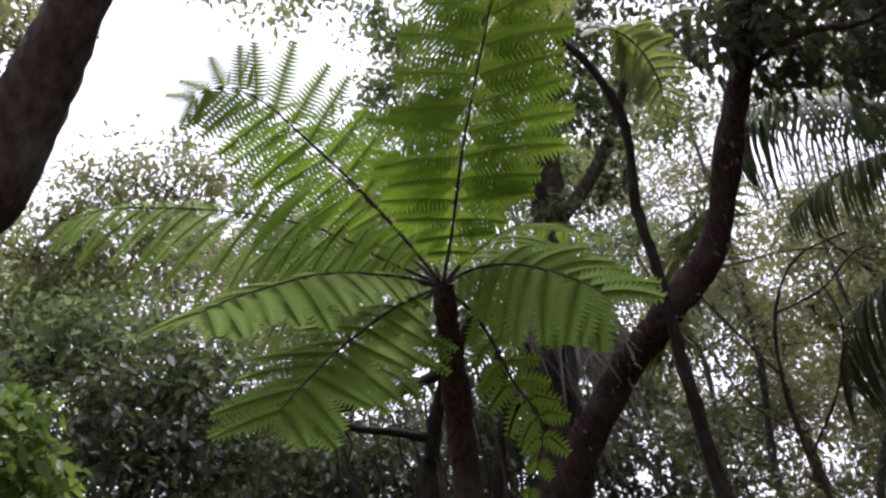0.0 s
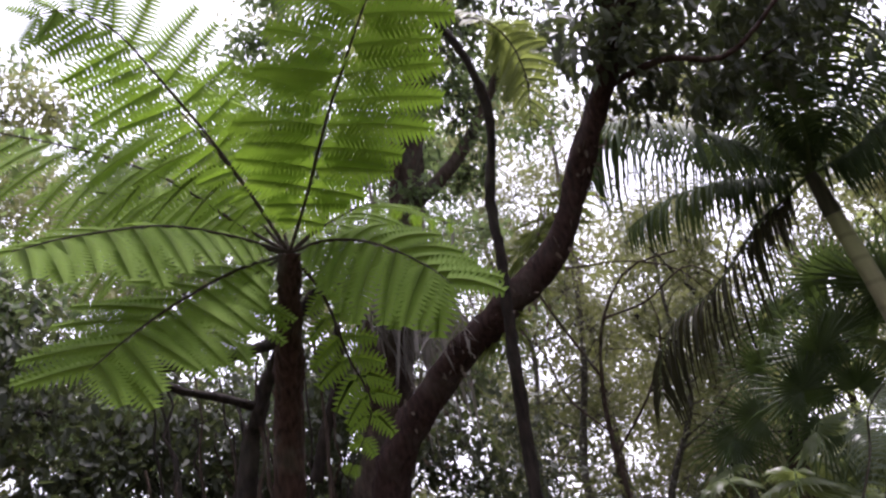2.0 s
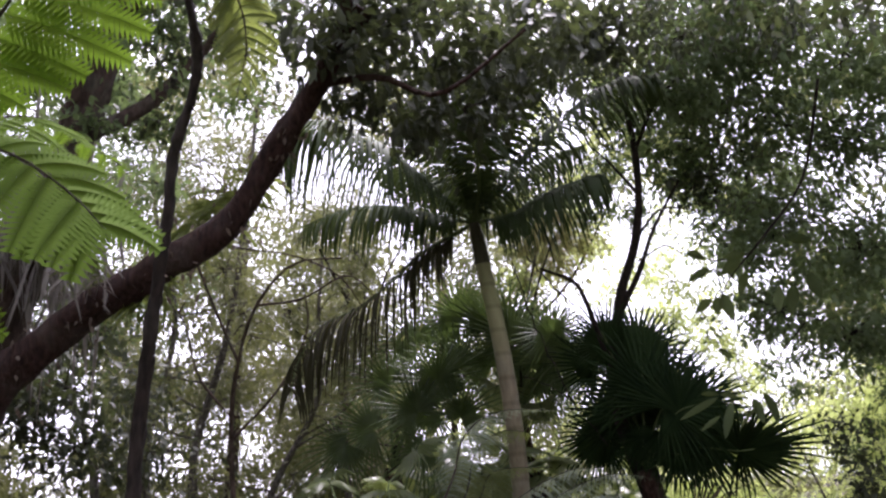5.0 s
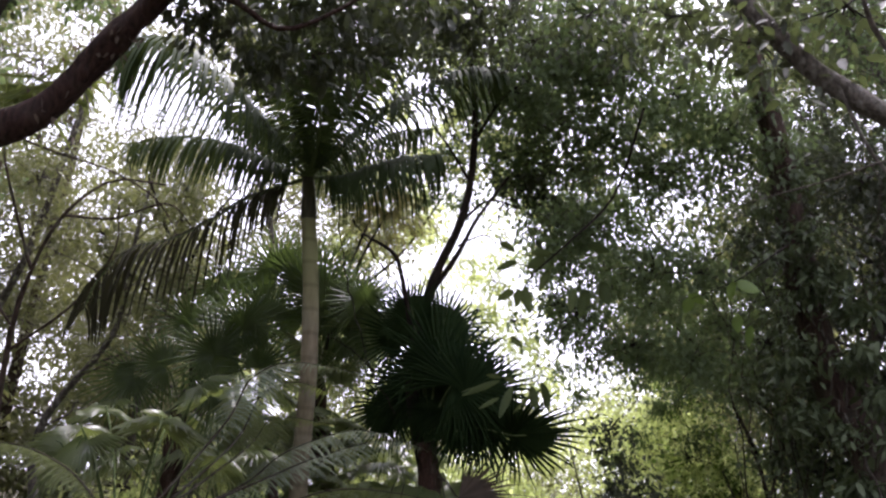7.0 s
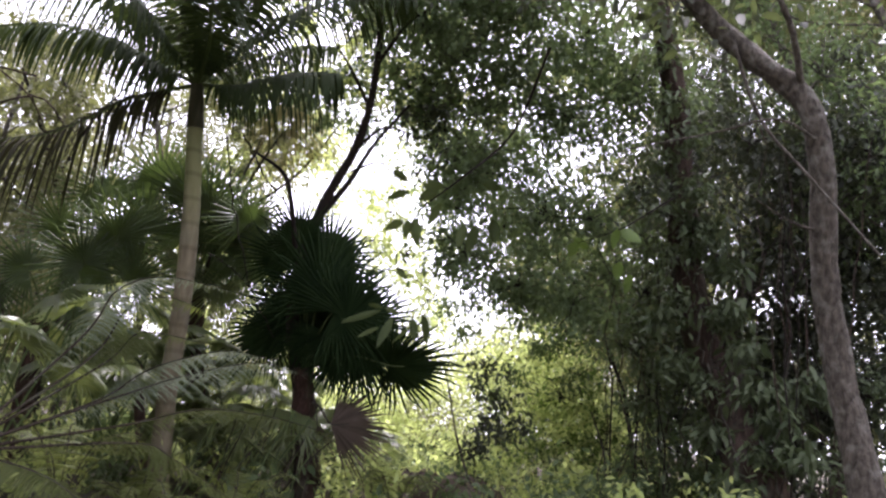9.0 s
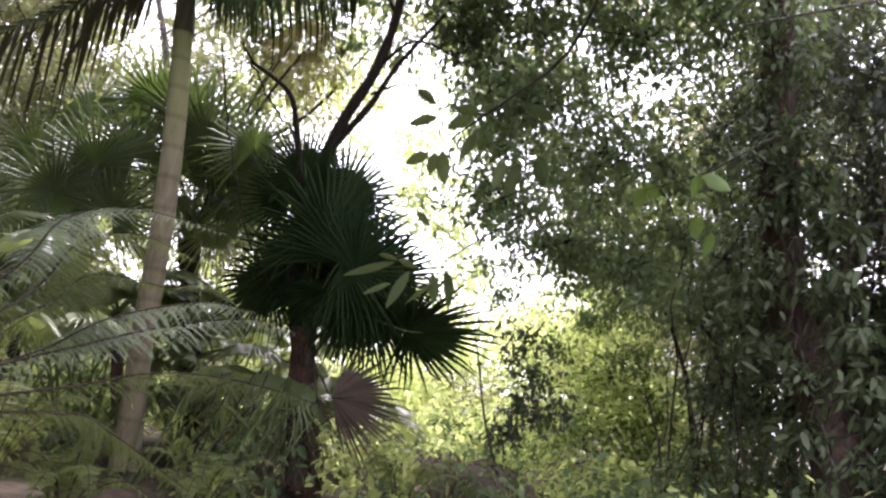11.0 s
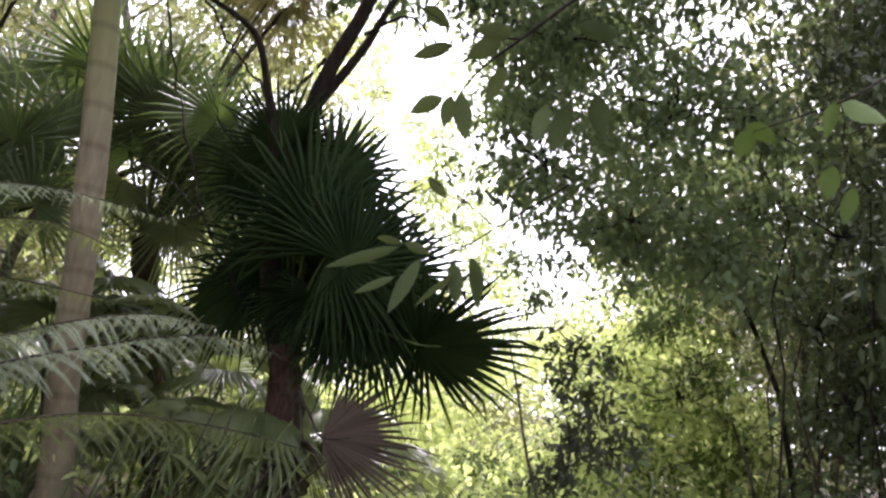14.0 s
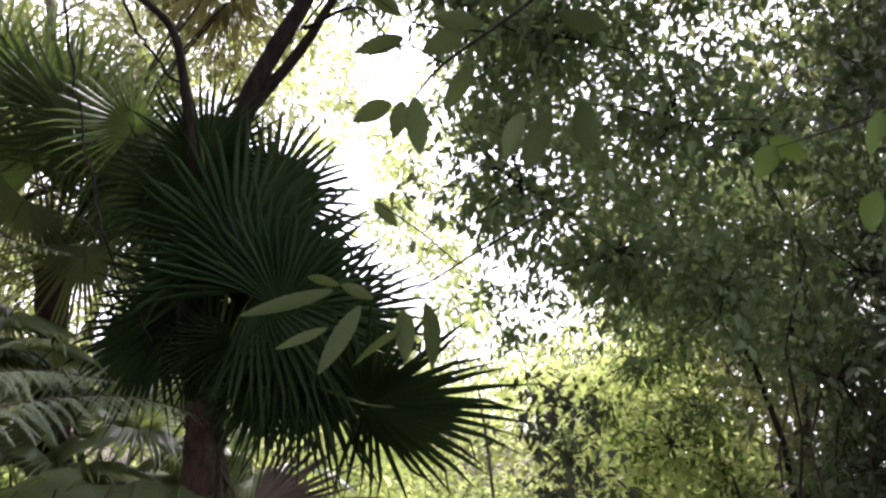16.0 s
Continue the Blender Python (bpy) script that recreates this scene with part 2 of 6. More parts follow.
def tube(geo, ctrl, r0, r1, n=16, sides=8, knobs=0.0, flare=0.0, rng=None, wander=0.0):
    """A tapered stem along a curve, knobbly where asked, closed at its ends."""
    p = smooth_line(ctrl, n)
    rng = rng or np.random.default_rng(3)
    if wander:
        off = rng.normal(0, wander, p.shape)
        off[[0, -1]] = 0
        p = p + off
    t = unit(np.gradient(p, axis=0))
    ref = np.array([0.31, 0.95, 0.05]) if abs(t[0][1]) < 0.9 else np.array([1.0, 0, 0])
    x = unit(np.cross(t, ref))
    y = np.cross(t, x)
    s = np.linspace(0, 1, n)
    r = r0 + (r1 - r0) * s + flare * np.exp(-s * 9)
    a = np.linspace(0, 2 * np.pi, sides, endpoint=False)
    rr = r[:, None] * (1 + knobs * rng.normal(0, 1, (n, sides)) * 0.5 + 0.5 * knobs * np.sin(s[:, None] * 17 + 2 * a + 3 * np.sin(s[:, None] * 9)))
    ring = p[:, None] + rr[..., None] * (np.cos(a)[None, :, None] * x[:, None] + np.sin(a)[None, :, None] * y[:, None])
    i, j = np.meshgrid(np.arange(n - 1), np.arange(sides), indexing="ij")
    k = (j + 1) % sides
    geo.add(ring, np.stack([i * sides + j, i * sides + k, (i + 1) * sides + k, (i + 1) * sides + j], -1).reshape(-1, 4))
    geo.add(ring[-1], [range(sides)])
    geo.add(ring[0], [range(sides)[::-1]])
    return p


def blades(geo, at, way, face, length, width, sag=0.15, simple=False):
    """Many leaves at once, each a pointed oval folded along its midrib."""
    way = unit(way)
    side = unit(np.cross(face, way))
    up = np.cross(way, side)
    length, width = np.broadcast_to(length, len(at))[:, None], np.broadcast_to(width, len(at))[:, None]
    down = np.array([0, 0, -1.0]) * length * sag
    a = at
    tip = at + way * length + down
    if simple:
        mid = at + way * length * 0.45 + up * width * 0.12 + down * 0.3
        base = (np.arange(len(at)) * 4)[:, None]
        geo.add(np.stack([a, mid + side * width * 0.5, tip, mid - side * width * 0.5], 1), np.concatenate([base + [0, 1, 2], base + [0, 2, 3]]))
        return
    l1 = at + way * length * 0.3 + side * width * 0.5 + up * width * 0.12 + down * 0.1
    l2 = at + way * length * 0.68 + side * width * 0.42 + up * width * 0.1 + down * 0.5
    r1 = l1 - side * width
    r2 = l2 - side * width * 0.84
    v = np.stack([a, l1, l2, tip, r2, r1], 1)
    base = (np.arange(len(at)) * 6)[:, None]
    faces = np.concatenate([base + [0, 1, 2, 3], base + [0, 3, 4, 5]])
    geo.add(v, faces)


def cloud(geo, twigs, blobs, leaf, rng, dense=1.0, clump=0.22, flat=0.7, droop=0.35, per=26, slim=0.42, simple=False):
    """Leaves in clumps within round masses (x, y, z, radius), with twigs that carry the clumps."""
    for x, y, z, r in blobs:
        c = np.array([x, y, z])
        area = leaf * leaf * slim * 0.62
        n = max(6, int(dense * 2.2 * np.pi * r * r / area / per))
        d = unit(rng.normal(0, 1, (n, 3))) * (rng.random((n, 1)) ** 0.45) * r
        d[:, 2] *= flat
        d *= 0.55 + 0.95 * rng.random((n, 1))
        mid = c + d
        who = np.repeat(np.arange(n), per)
        sig = clump * (0.6 + 0.8 * rng.random(n))[who][:, None]
        at = mid[who] + rng.normal(0, 1, (len(who), 3)) * sig * np.array([1, 1, 0.7])
        way = unit(rng.normal(0, 1, (len(who), 3)) + unit(d)[who] * 0.4) - np.array([0, 0, droop])
        face = unit(rng.normal(0, 0.55, (len(who), 3)) + np.array([0, 0, 1.0]))
        size = leaf * (0.6 + 0.7 * rng.random(len(who)))
        blades(geo, at, way, face, size, size * slim * (0.8 + 0.4 * rng.random(len(who))), simple=simple)
        if twigs is not None:
            for k in range(0, n, max(1, n // 14)):
                bend = c + d[k] * 0.5 + rng.normal(0, 0.08 * r, 3)
                tube(twigs, [c, bend, mid[k]], 0.006 + 0.008 * r, 0.003, 6, 3, rng=rng)


def fern_frond(parent, ctrl, pinna=0.48, pairs=17, blade=FERN, stalk=STALK, bare=0.12, droop=0.3, width=0.185, rng=None, thick=0.013, face=(0, 0, 1), label="", lace=0.0, taper=0.75, splay=0.4):
    """A tree fern's frond: a dark stalk with paired pinnae, each cut into toothed leaflets."""
    rng = rng or np.random.default_rng(5)
    line = smooth_line(ctrl, 61)
    tan = unit(np.gradient(line, axis=0))
    st = Geo()
    tube(st, line[::3], thick, 0.003, 24, 6, rng=rng)
    frond = part("frond", st, stalk, parent, label)
    for k in range(pairs):
        s = bare + (0.985 - bare) * (k + 0.5) / pairs
        i = min(int(s * 60), 59)
        u = s * 60 - i
        p, t = line[i] * (1 - u) + line[i + 1] * u, tan[i]
        side = unit(np.cross(t, face) + 1e-6)
        v = (s - bare) / (1 - bare)
        prof = min((v / 0.42) ** 0.55, 1.0) if v < 0.42 else max(((1 - v) / 0.58) ** taper, 0.07)
        wide = width * min(1.0, 0.35 + prof * 0.75)
        for sg in (-1, 1):
            length = pinna * prof * rng.uniform(0.88, 1.08)
            lean = 0.15 + splay * v * v + rng.normal(0, 0.06)
            ahead = unit(side * sg * math.cos(lean) + t * math.sin(lean) + rng.normal(0, 0.06, 3))
            m = max(6, int(length / min(wide * 0.13, 0.026)))
            us = np.linspace(0.02, 1, m + 1)
            mid = p + ahead * (us * length)[:, None] + np.array([0, 0, -1.0]) * (us**1.8 * droop * rng.uniform(0.7, 1.3) * length)[:, None]
            along = unit(np.gradient(mid, axis=0))
            cross = unit(np.cross(along, unit(np.cross(side * sg, t))) + 1e-6)
            h = wide * 0.5 * (np.minimum(1.0, 0.6 + us * 2) * (1 - us) ** 0.5 + 0.06) * rng.uniform(0.9, 1.05, m + 1)
            h = h[:-1, None]
            verts, faces, n = [mid], [], m + 1
            step = mid[1:] - mid[:-1]
            for ss in (-1, 1):
                o = cross[:-1] * ss * h + along[:-1] * h * 0.3 - np.array([0, 0, 0.12]) * h
                inner = mid[:-1] + o * 0.52 + step * (0.04 + 0.3 * lace)
                outer = mid[:-1] + o * 0.48 + step * (0.93 - 0.3 * lace)
                tip = mid[:-1] + step * 0.6 + o * rng.uniform(0.98, 1.14, (m, 1))
                base = n + np.arange(m)
                n += 3 * m
                verts += [inner, tip, outer]
                q = np.arange(m)
                faces.append(np.stack([q, base, base + m, base + 2 * m, q + 1], 1))
            g = Geo()
            g.add(np.concatenate(verts), np.concatenate(faces))
            part("pinna", g, blade, frond)
    return frond


def palm_frond(parent, ctrl, length=0.62, pairs=46, blade=PALM, stalk=GREEN_STALK, wide=0.05, fall=0.9, rng=None, bare=0.1, lift=0.25, label="", name="frond"):
    """A feather palm's frond: an arching rib with long narrow leaflets that hang."""
    rng = rng or np.random.default_rng(6)
    line = smooth_line(ctrl, 61)
    tan = unit(np.gradient(line, axis=0))
    at, way, sizes, sides = [], [], [], []
    for k in range(pairs):
        s = bare + (0.99 - bare) * (k + 0.5) / pairs
        i = min(int(s * 60), 59)
        t = tan[i]
        side = unit(np.cross(t, (0, 0, 1.0)) + 1e-6)
        v = (s - bare) / (1 - bare)
        prof = 0.55 + 0.45 * min(1, v * 3.5) if v < 0.6 else 1 - 0.65 * ((v - 0.6) / 0.4) ** 1.5
        for sg in (-1, 1):
            if rng.random() < 0.03:
                continue
            d = unit(side * sg + t * (0.35 + 0.5 * v) + np.array([0, 0, lift]) + rng.normal(0, 0.07, 3))
            at.append(line[i])
            way.append(d)
            sizes.append(length * prof * rng.uniform(0.85, 1.1))
            sides.append(unit(np.cross(d, unit(np.cross(side, t)))))
    at, way, sizes, sides = np.array(at), np.array(way), np.array(sizes)[:, None], np.array(sides)
    st = Geo()
    tube(st, line[::3], 0.028, 0.006, 24, 6, rng=rng)
    frond = part(name, st, stalk, parent, label)
    rows = []
    for u, w in ((0, 0.5), (0.25, 1.0), (0.5, 0.9), (0.78, 0.6), (1.0, 0.06)):
        mid = at + way * sizes * u * (1 - 0.28 * fall * u) + np.array([0, 0, -1.0]) * sizes * fall * u**2 * 0.85
        rows += [mid - sides * wide * 0.5 * w, mid + sides * wide * 0.5 * w]
    for strip in np.stack(rows, 1):
        g = Geo()
        g.add(strip, [[2 * q, 2 * q + 1, 2 * q + 3, 2 * q + 2] for q in range(4)])
        part("leaflet", g, blade, frond)
    return frond


def fan_leaf(parent, foot, hub, way, face, radius=0.8, segs=44, spread=300, blade=FAN, stalk=GREEN_STALK, rng=None, sag=0.2, split=0.44, label="", name="fan", thin=0.34):
    """A fan palm's leaf: a stalk and a pleated round blade, split outward into drooping fingers."""
    rng = rng or np.random.default_rng(7)
    hub, way, face = np.array(hub, float), unit(way), unit(face)
    side = unit(np.cross(way, face))
    face = np.cross(side, way)
    a = np.radians(np.linspace(-spread / 2, spread / 2, segs + 1))
    half = (a[1] - a[0]) / 2

    def spot(ang, dist, out):
        q = hub + (way * math.cos(ang) + side * math.sin(ang)) * dist + face * out
        f = dist / radius
        return q + np.array([0, 0, -1.0]) * sag * radius * f**2.2 - face * 0.10 * radius * f**2

    reach = radius * (0.78 + 0.22 * np.cos(a * 0.5) ** 2)
    verts, tri, quad = [], [], []
    core = [spot(a[k], reach[k] * split, -0.03) for k in range(segs + 1)]
    for k in range(segs):
        m, r = (a[k] + a[k + 1]) / 2, reach[k] * rng.uniform(0.9, 1.07)
        b, jig, bent = len(verts), rng.normal(0, 0.02), rng.random() < 0.15
        end = spot(m + jig * 2.5, r * 1.02, rng.normal(0, 0.025))
        if bent:
            end = spot(m + jig, r * 0.84, 0) - np.array([0, 0, 0.16 * radius])
        verts += [hub, core[k], core[k + 1], spot(m, r * split, 0.035), spot(m - half * thin + jig, r * 0.74, -0.01), spot(m + jig, r * 0.74, 0.012), spot(m + half * thin + jig, r * 0.76, -0.01), end]
        tri += [[b, b + 1, b + 3], [b, b + 3, b + 2], [b + 4, b + 7, b + 5], [b + 5, b + 7, b + 6]]
        quad += [[b + 1, b + 4, b + 5, b + 3], [b + 3, b + 5, b + 6, b + 2]]
    g = Geo()
    g.add(verts, tri)
    g.f.append(np.asarray(quad, int))
    leaf = part(name, g, blade, parent, label)
    st = Geo()
    foot = np.array(foot, float)
    tube(st, [foot, (foot + hub) / 2 + np.array([0, 0, 0.12 * np.linalg.norm(hub - foot)]), hub, hub + way * radius * 0.25], 0.016, 0.006, 12, 5, rng=rng)
    part("stalk", st, stalk, leaf)
    return leaf


def woody(root, stems, bark, rng, name="trunk", knobs=0.08):
    """Stems of one tree: rows of (points, radius at the foot, radius at the end)."""
    for k, (ctrl, r0, r1) in enumerate(stems):
        g = Geo()
        tube(g, ctrl, r0, r1, 48 if r0 > 0.05 else 14, 14 if r0 > 0.05 else 6, knobs, 0.25 * r0 if k == 0 else 0, rng)
        part(name if k == 0 else "limb", g, bark, root, smooth=True)


def leafy(root, blobs, leaf, mat, rng, bark=DARK_BARK, name="crown", **opts):
    g, tw = Geo(), Geo()
    cloud(g, tw, blobs, leaf, rng, **opts)
    part(name, g, mat, root, kind="stuff")
    part("branchwork", tw, bark, root, kind="stuff")


def dice(k):
    return np.random.default_rng(k)


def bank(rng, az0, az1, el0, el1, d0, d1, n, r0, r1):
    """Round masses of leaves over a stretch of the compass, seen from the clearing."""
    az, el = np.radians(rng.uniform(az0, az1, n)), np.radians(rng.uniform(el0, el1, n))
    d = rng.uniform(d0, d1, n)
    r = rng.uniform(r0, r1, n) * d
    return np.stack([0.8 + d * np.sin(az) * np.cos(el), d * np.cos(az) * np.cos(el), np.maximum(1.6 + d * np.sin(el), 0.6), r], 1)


# ---- ground ----
def land(x, y):
    far = np.hypot(x, y)
    return 0.06 * np.sin(x * 0.9 + 1) * np.sin(y * 0.8) + np.clip((far - 3) * 0.05, 0, 0.5)


edge = np.concatenate([-np.geomspace(600, 14, 14), np.linspace(-13, 24, 75), np.geomspace(25, 600, 14)])
gx, gy = np.meshgrid(edge, edge, indexing="ij")
ng = len(edge)
gi, gj = np.meshgrid(np.arange(ng - 1), np.arange(ng - 1), indexing="ij")
soil = Geo()
soil.add(np.stack([gx, gy, land(gx, gy)], -1), np.stack([gi * ng + gj, (gi + 1) * ng + gj, (gi + 1) * ng + gj + 1, gi * ng + gj + 1], -1).reshape(-1, 4))
ground = new("ground", soil.mesh("ground", SOIL, True))
tagged(ground, "forest floor of dark soil and brown leaf litter", "ground", kind="structure")


def foot_at(x, y):
    return (x, y, float(land(np.array(x), np.array(y))))


# ---- tree fern with the bright crown ----
HUB = (-0.15, 4.59, 3.83)
fern = thing("tree_fern", "tall tree fern with slim fibrous trunk and wide bright green fronds", "tree fern", foot_at(-0.69, 5.19))
g = Geo()
tube(g, [fern.location[:], (-0.41, 5.07, 2.53), (-0.25, 4.79, 3.39), HUB], 0.105, 0.07, 60, 14, 0.16, 0.04, dice(1))
part("trunk", g, FERN_TRUNK, fern, "dark brown fibrous trunk", True)

def crown_frond(ctrl, size, pairs, drop, tip, taper, wide, lace):
    fern_frond(fern, ctrl, size, pairs, droop=drop, rng=dice(int(size * 100) + pairs), face=np.array([0, -tip, 1 - tip]), width=wide, lace=lace, taper=taper, splay=0.5)


crown_frond([HUB, (0.06, 4.24, 4.03), (0.32, 3.65, 4.19), (0.64, 2.91, 4.27), (0.86, 2.30, 4.24)], 0.6, 14, 0.15, 0.0, 0.6, 0.46, 0.06)
crown_frond([HUB, (-0.34, 4.45, 4.26), (-0.61, 4.33, 4.73), (-0.93, 4.38, 5.22), (-1.25, 4.48, 5.77)], 0.66, 17, 0.55, 0.6, 0.45, 0.22, 0.55)
crown_frond([HUB, (-0.44, 4.52, 4.07), (-0.86, 4.43, 4.45), (-1.42, 4.28, 4.72), (-2.08, 4.05, 4.88), (-2.44, 3.95, 4.86)], 0.74, 20, 0.4, 0.55, 0.45, 0.19, 0.45)
crown_frond([HUB, (-0.41, 4.29, 3.87), (-0.69, 3.89, 3.82), (-0.98, 3.50, 3.65), (-1.15, 3.25, 3.50)], 0.44, 12, 0.3, 0.62, 0.1, 0.3, 0.08)
crown_frond([HUB, (-0.41, 4.28, 3.65), (-0.65, 3.93, 3.38), (-0.81, 3.68, 3.15), (-0.93, 3.52, 2.97)], 0.52, 11, 0.12, 0.75, 0.14, 0.28, 0.08)
crown_frond([HUB, (0.10, 4.42, 3.79), (0.38, 4.28, 3.66), (0.64, 4.18, 3.44), (0.79, 4.11, 3.25)], 0.44, 11, 0.35, 0.6, 0.15, 0.3, 0.08)
crown_frond([HUB, (-0.31, 4.32, 4.19), (-0.47, 4.09, 4.49), (-0.64, 3.86, 4.75), (-0.79, 3.64, 4.95), (-0.99, 3.52, 5.06), (-1.21, 3.46, 5.01)], 0.48, 13, 0.05, 0.85, 0.3, 0.24, 0.45)
crown_frond([HUB, (-0.47, 4.75, 4.29), (-1.08, 4.98, 4.62), (-2.12, 4.95, 4.93)], 0.6, 16, 0.3, 0.55, 0.6, 0.19, 0.35)
crown_frond([HUB, (-0.24, 4.71, 4.46), (-0.32, 4.78, 5.07), (-0.45, 4.83, 5.64)], 0.5, 14, 0.5, 0.0, 0.7, 0.19, 0.35)
crown_frond([HUB, (-0.43, 4.59, 3.70), (-0.55, 4.44, 3.43), (-0.68, 4.27, 3.21)], 0.4, 11, 0.25, 0.7, 0.3, 0.19, 0.2)
crown_frond([HUB, (0.01, 4.67, 3.54), (0.10, 4.71, 3.14), (0.19, 4.75, 2.80), (-0.03, 4.75, 2.40)], 0.24, 10, 0.3, 0.6, 0.6, 0.2, 0.2)
crown_frond([HUB, (0.12, 4.83, 4.11), (0.45, 5.18, 4.34), (1.02, 5.66, 4.25)], 0.5, 13, 0.4, 0.3, 0.6, 0.19, 0.35)
crown_frond([HUB, (-0.70, 4.68, 4.08), (-1.19, 4.84, 4.13), (-1.74, 4.96, 4.13)], 0.42, 12, 0.25, 0.6, 0.4, 0.19, 0.35)
g = Geo()
tube(g, [HUB, (0.07, 4.64, 4.02), (0.28, 4.69, 4.20)], 0.012, 0.007, 10, 6)
part("broken_stalk", g, STALK, fern, "bare broken frond stalk")

# ---- slender tree fern in front of the leaning tree ----
slim_fern = thing("tree_fern", "tall slender tree fern with a thin leaning trunk and small crown", "tree fern", foot_at(1.10, 6.30))
TOP = (1.17, 5.39, 6.02)
g = Geo()
tube(g, [slim_fern.location[:], (1.18, 6.34, 2.25), (1.24, 6.18, 3.25), (1.30, 6.00, 3.99), (1.33, 5.92, 4.57), (1.45, 5.69, 5.18), (1.35, 5.50, 5.68), TOP], 0.048, 0.036, 80, 10, 0.25, 0.03, dice(2))
part("trunk", g, DARK_BARK, slim_fern, "thin dark fibrous trunk", True)
for ctrl in (
    [TOP, (1.41, 5.12, 5.83), (1.61, 5.00, 5.45), (1.58, 5.13, 4.91)],
    [TOP, (0.99, 5.22, 6.25), (0.70, 5.10, 6.54), (0.26, 5.12, 6.65)],
    [TOP, (1.43, 5.39, 6.45), (1.84, 5.51, 6.98), (2.38, 5.71, 7.21)],
    [TOP, (0.76, 5.62, 6.24), (0.31, 6.08, 6.13)],
    [TOP, (1.4, 4.69, 5.41), (1.57, 4.69, 5.19), (1.64, 4.77, 4.88), (1.61, 4.96, 4.58)],
    [TOP, (0.94, 4.44, 5.46), (0.75, 4.27, 5.38), (0.53, 4.23, 5.27)],
    [TOP, (1.16, 4.79, 6.26), (1.10, 4.09, 6.38)],
):
    fern_frond(slim_fern, ctrl, 0.32, 16, FERN_DULL, width=0.16, lace=0.35, rng=dice(len(ctrl) + 40), droop=0.5)

# ---- leaning tree with its second stem ----
lean = thing("leaning_tree", "dark rough-barked tree leaning over, with drooping dark leaves", "tree", foot_at(-0.60, 7.50))
woody(lean, [
    ([lean.location[:], (-0.11, 7.53, 2.17), (0.13, 7.38, 2.89), (0.72, 7.08, 3.49), (1.38, 6.72, 3.90), (1.87, 6.46, 4.25), (2.23, 6.03, 4.90), (2.46, 5.74, 5.30), (2.69, 5.21, 5.76)], 0.17, 0.09),
    ([(2.48, 5.74, 5.29), (2.84, 5.30, 5.18), (3.25, 5.00, 4.94), (3.76, 4.46, 5.31)], 0.035, 0.015),
    ([(2.62, 5.38, 5.65), (2.50, 4.90, 6.22), (2.45, 4.45, 6.69)], 0.08, 0.03),
], LEAN_BARK, dice(11), knobs=0.2)
leafy(lean, [(2.42, 5.71, 5.97, 0.31), (2.71, 5.61, 5.62, 0.31), (2.98, 5.39, 5.77, 0.33), (3.10, 5.65, 5.31, 0.28), (3.49, 5.55, 5.56, 0.34), (3.87, 5.77, 5.30, 0.30), (3.74, 5.31, 5.71, 0.37), (2.67, 5.14, 5.91, 0.35), (2.30, 5.42, 5.66, 0.30), (2.53, 5.32, 5.34, 0.29), (3.27, 5.11, 5.94, 0.41), (2.87, 5.80, 5.22, 0.23), (4.27, 5.81, 5.71, 0.34), (4.41, 5.34, 5.83, 0.33), (4.53, 4.93, 5.85, 0.32), (3.47, 5.85, 5.10, 0.21)], 0.13, CANOPY_DARK, dice(12), dense=1.0, clump=0.17, droop=0.7)
leafy(lean, [(3.77, 6.34, 6.5, 0.36), (4.21, 6.13, 6.63, 0.38), (4.16, 6.34, 6.01, 0.36), (4.67, 6.08, 6.32, 0.36), (5.08, 5.77, 6.52, 0.38), (5.5, 5.73, 6.34, 0.36), (3.76, 6.51, 5.87, 0.3), (3.26, 6.21, 6.28, 0.3), (4.68, 6.47, 5.94, 0.26), (2.9, 6.1, 5.9, 0.25), (4.72, 5.66, 6.79, 0.4), (5.74, 5.52, 6.51, 0.36), (4.09, 6.75, 5.63, 0.2)], 0.13, CANOPY_DARK, dice(121), dense=0.9, clump=0.17, droop=0.7, name="upper_crown")
leafy(lean, [(5.27, 6.5, 6.66, 0.26), (5.86, 6.61, 6.54, 0.28), (4.8, 6.52, 6.64, 0.28), (4.56, 7.07, 6.45, 0.2), (6.02, 6.39, 7.03, 0.34), (5.05, 6.35, 7.01, 0.34)], 0.12, CANOPY_DARK, dice(122), dense=1.1, clump=0.15, droop=0.7, name="side_crown")
shag = thing("shaggy_tree", "thick grey trunk hung with dead strap leaves", "tree", foot_at(-0.75, 8.08))
woody(shag, [
    ([shag.location[:], (-0.23, 8.22, 2.22), (-0.02, 8.12, 3.25), (0.31, 7.98, 4.34), (0.59, 7.79, 5.39), (0.83, 7.63, 6.33), (1.11, 7.45, 7.30)], 0.3, 0.13),
    ([(0.68, 7.74, 5.48), (1.24, 7.72, 5.92), (1.64, 7.73, 6.44), (2.10, 7.57, 7.11)], 0.08, 0.05),
    ([(-0.12, 7.87, 3.47), (0.00, 7.65, 3.98), (-0.07, 7.49, 4.44), (-0.16, 7.50, 4.70)], 0.07, 0.05),
    ([(0.50, 7.77, 5.42), (0.59, 7.52, 5.91), (0.73, 7.30, 6.48)], 0.06, 0.05),
], RED_BARK, dice(13), knobs=0.18)

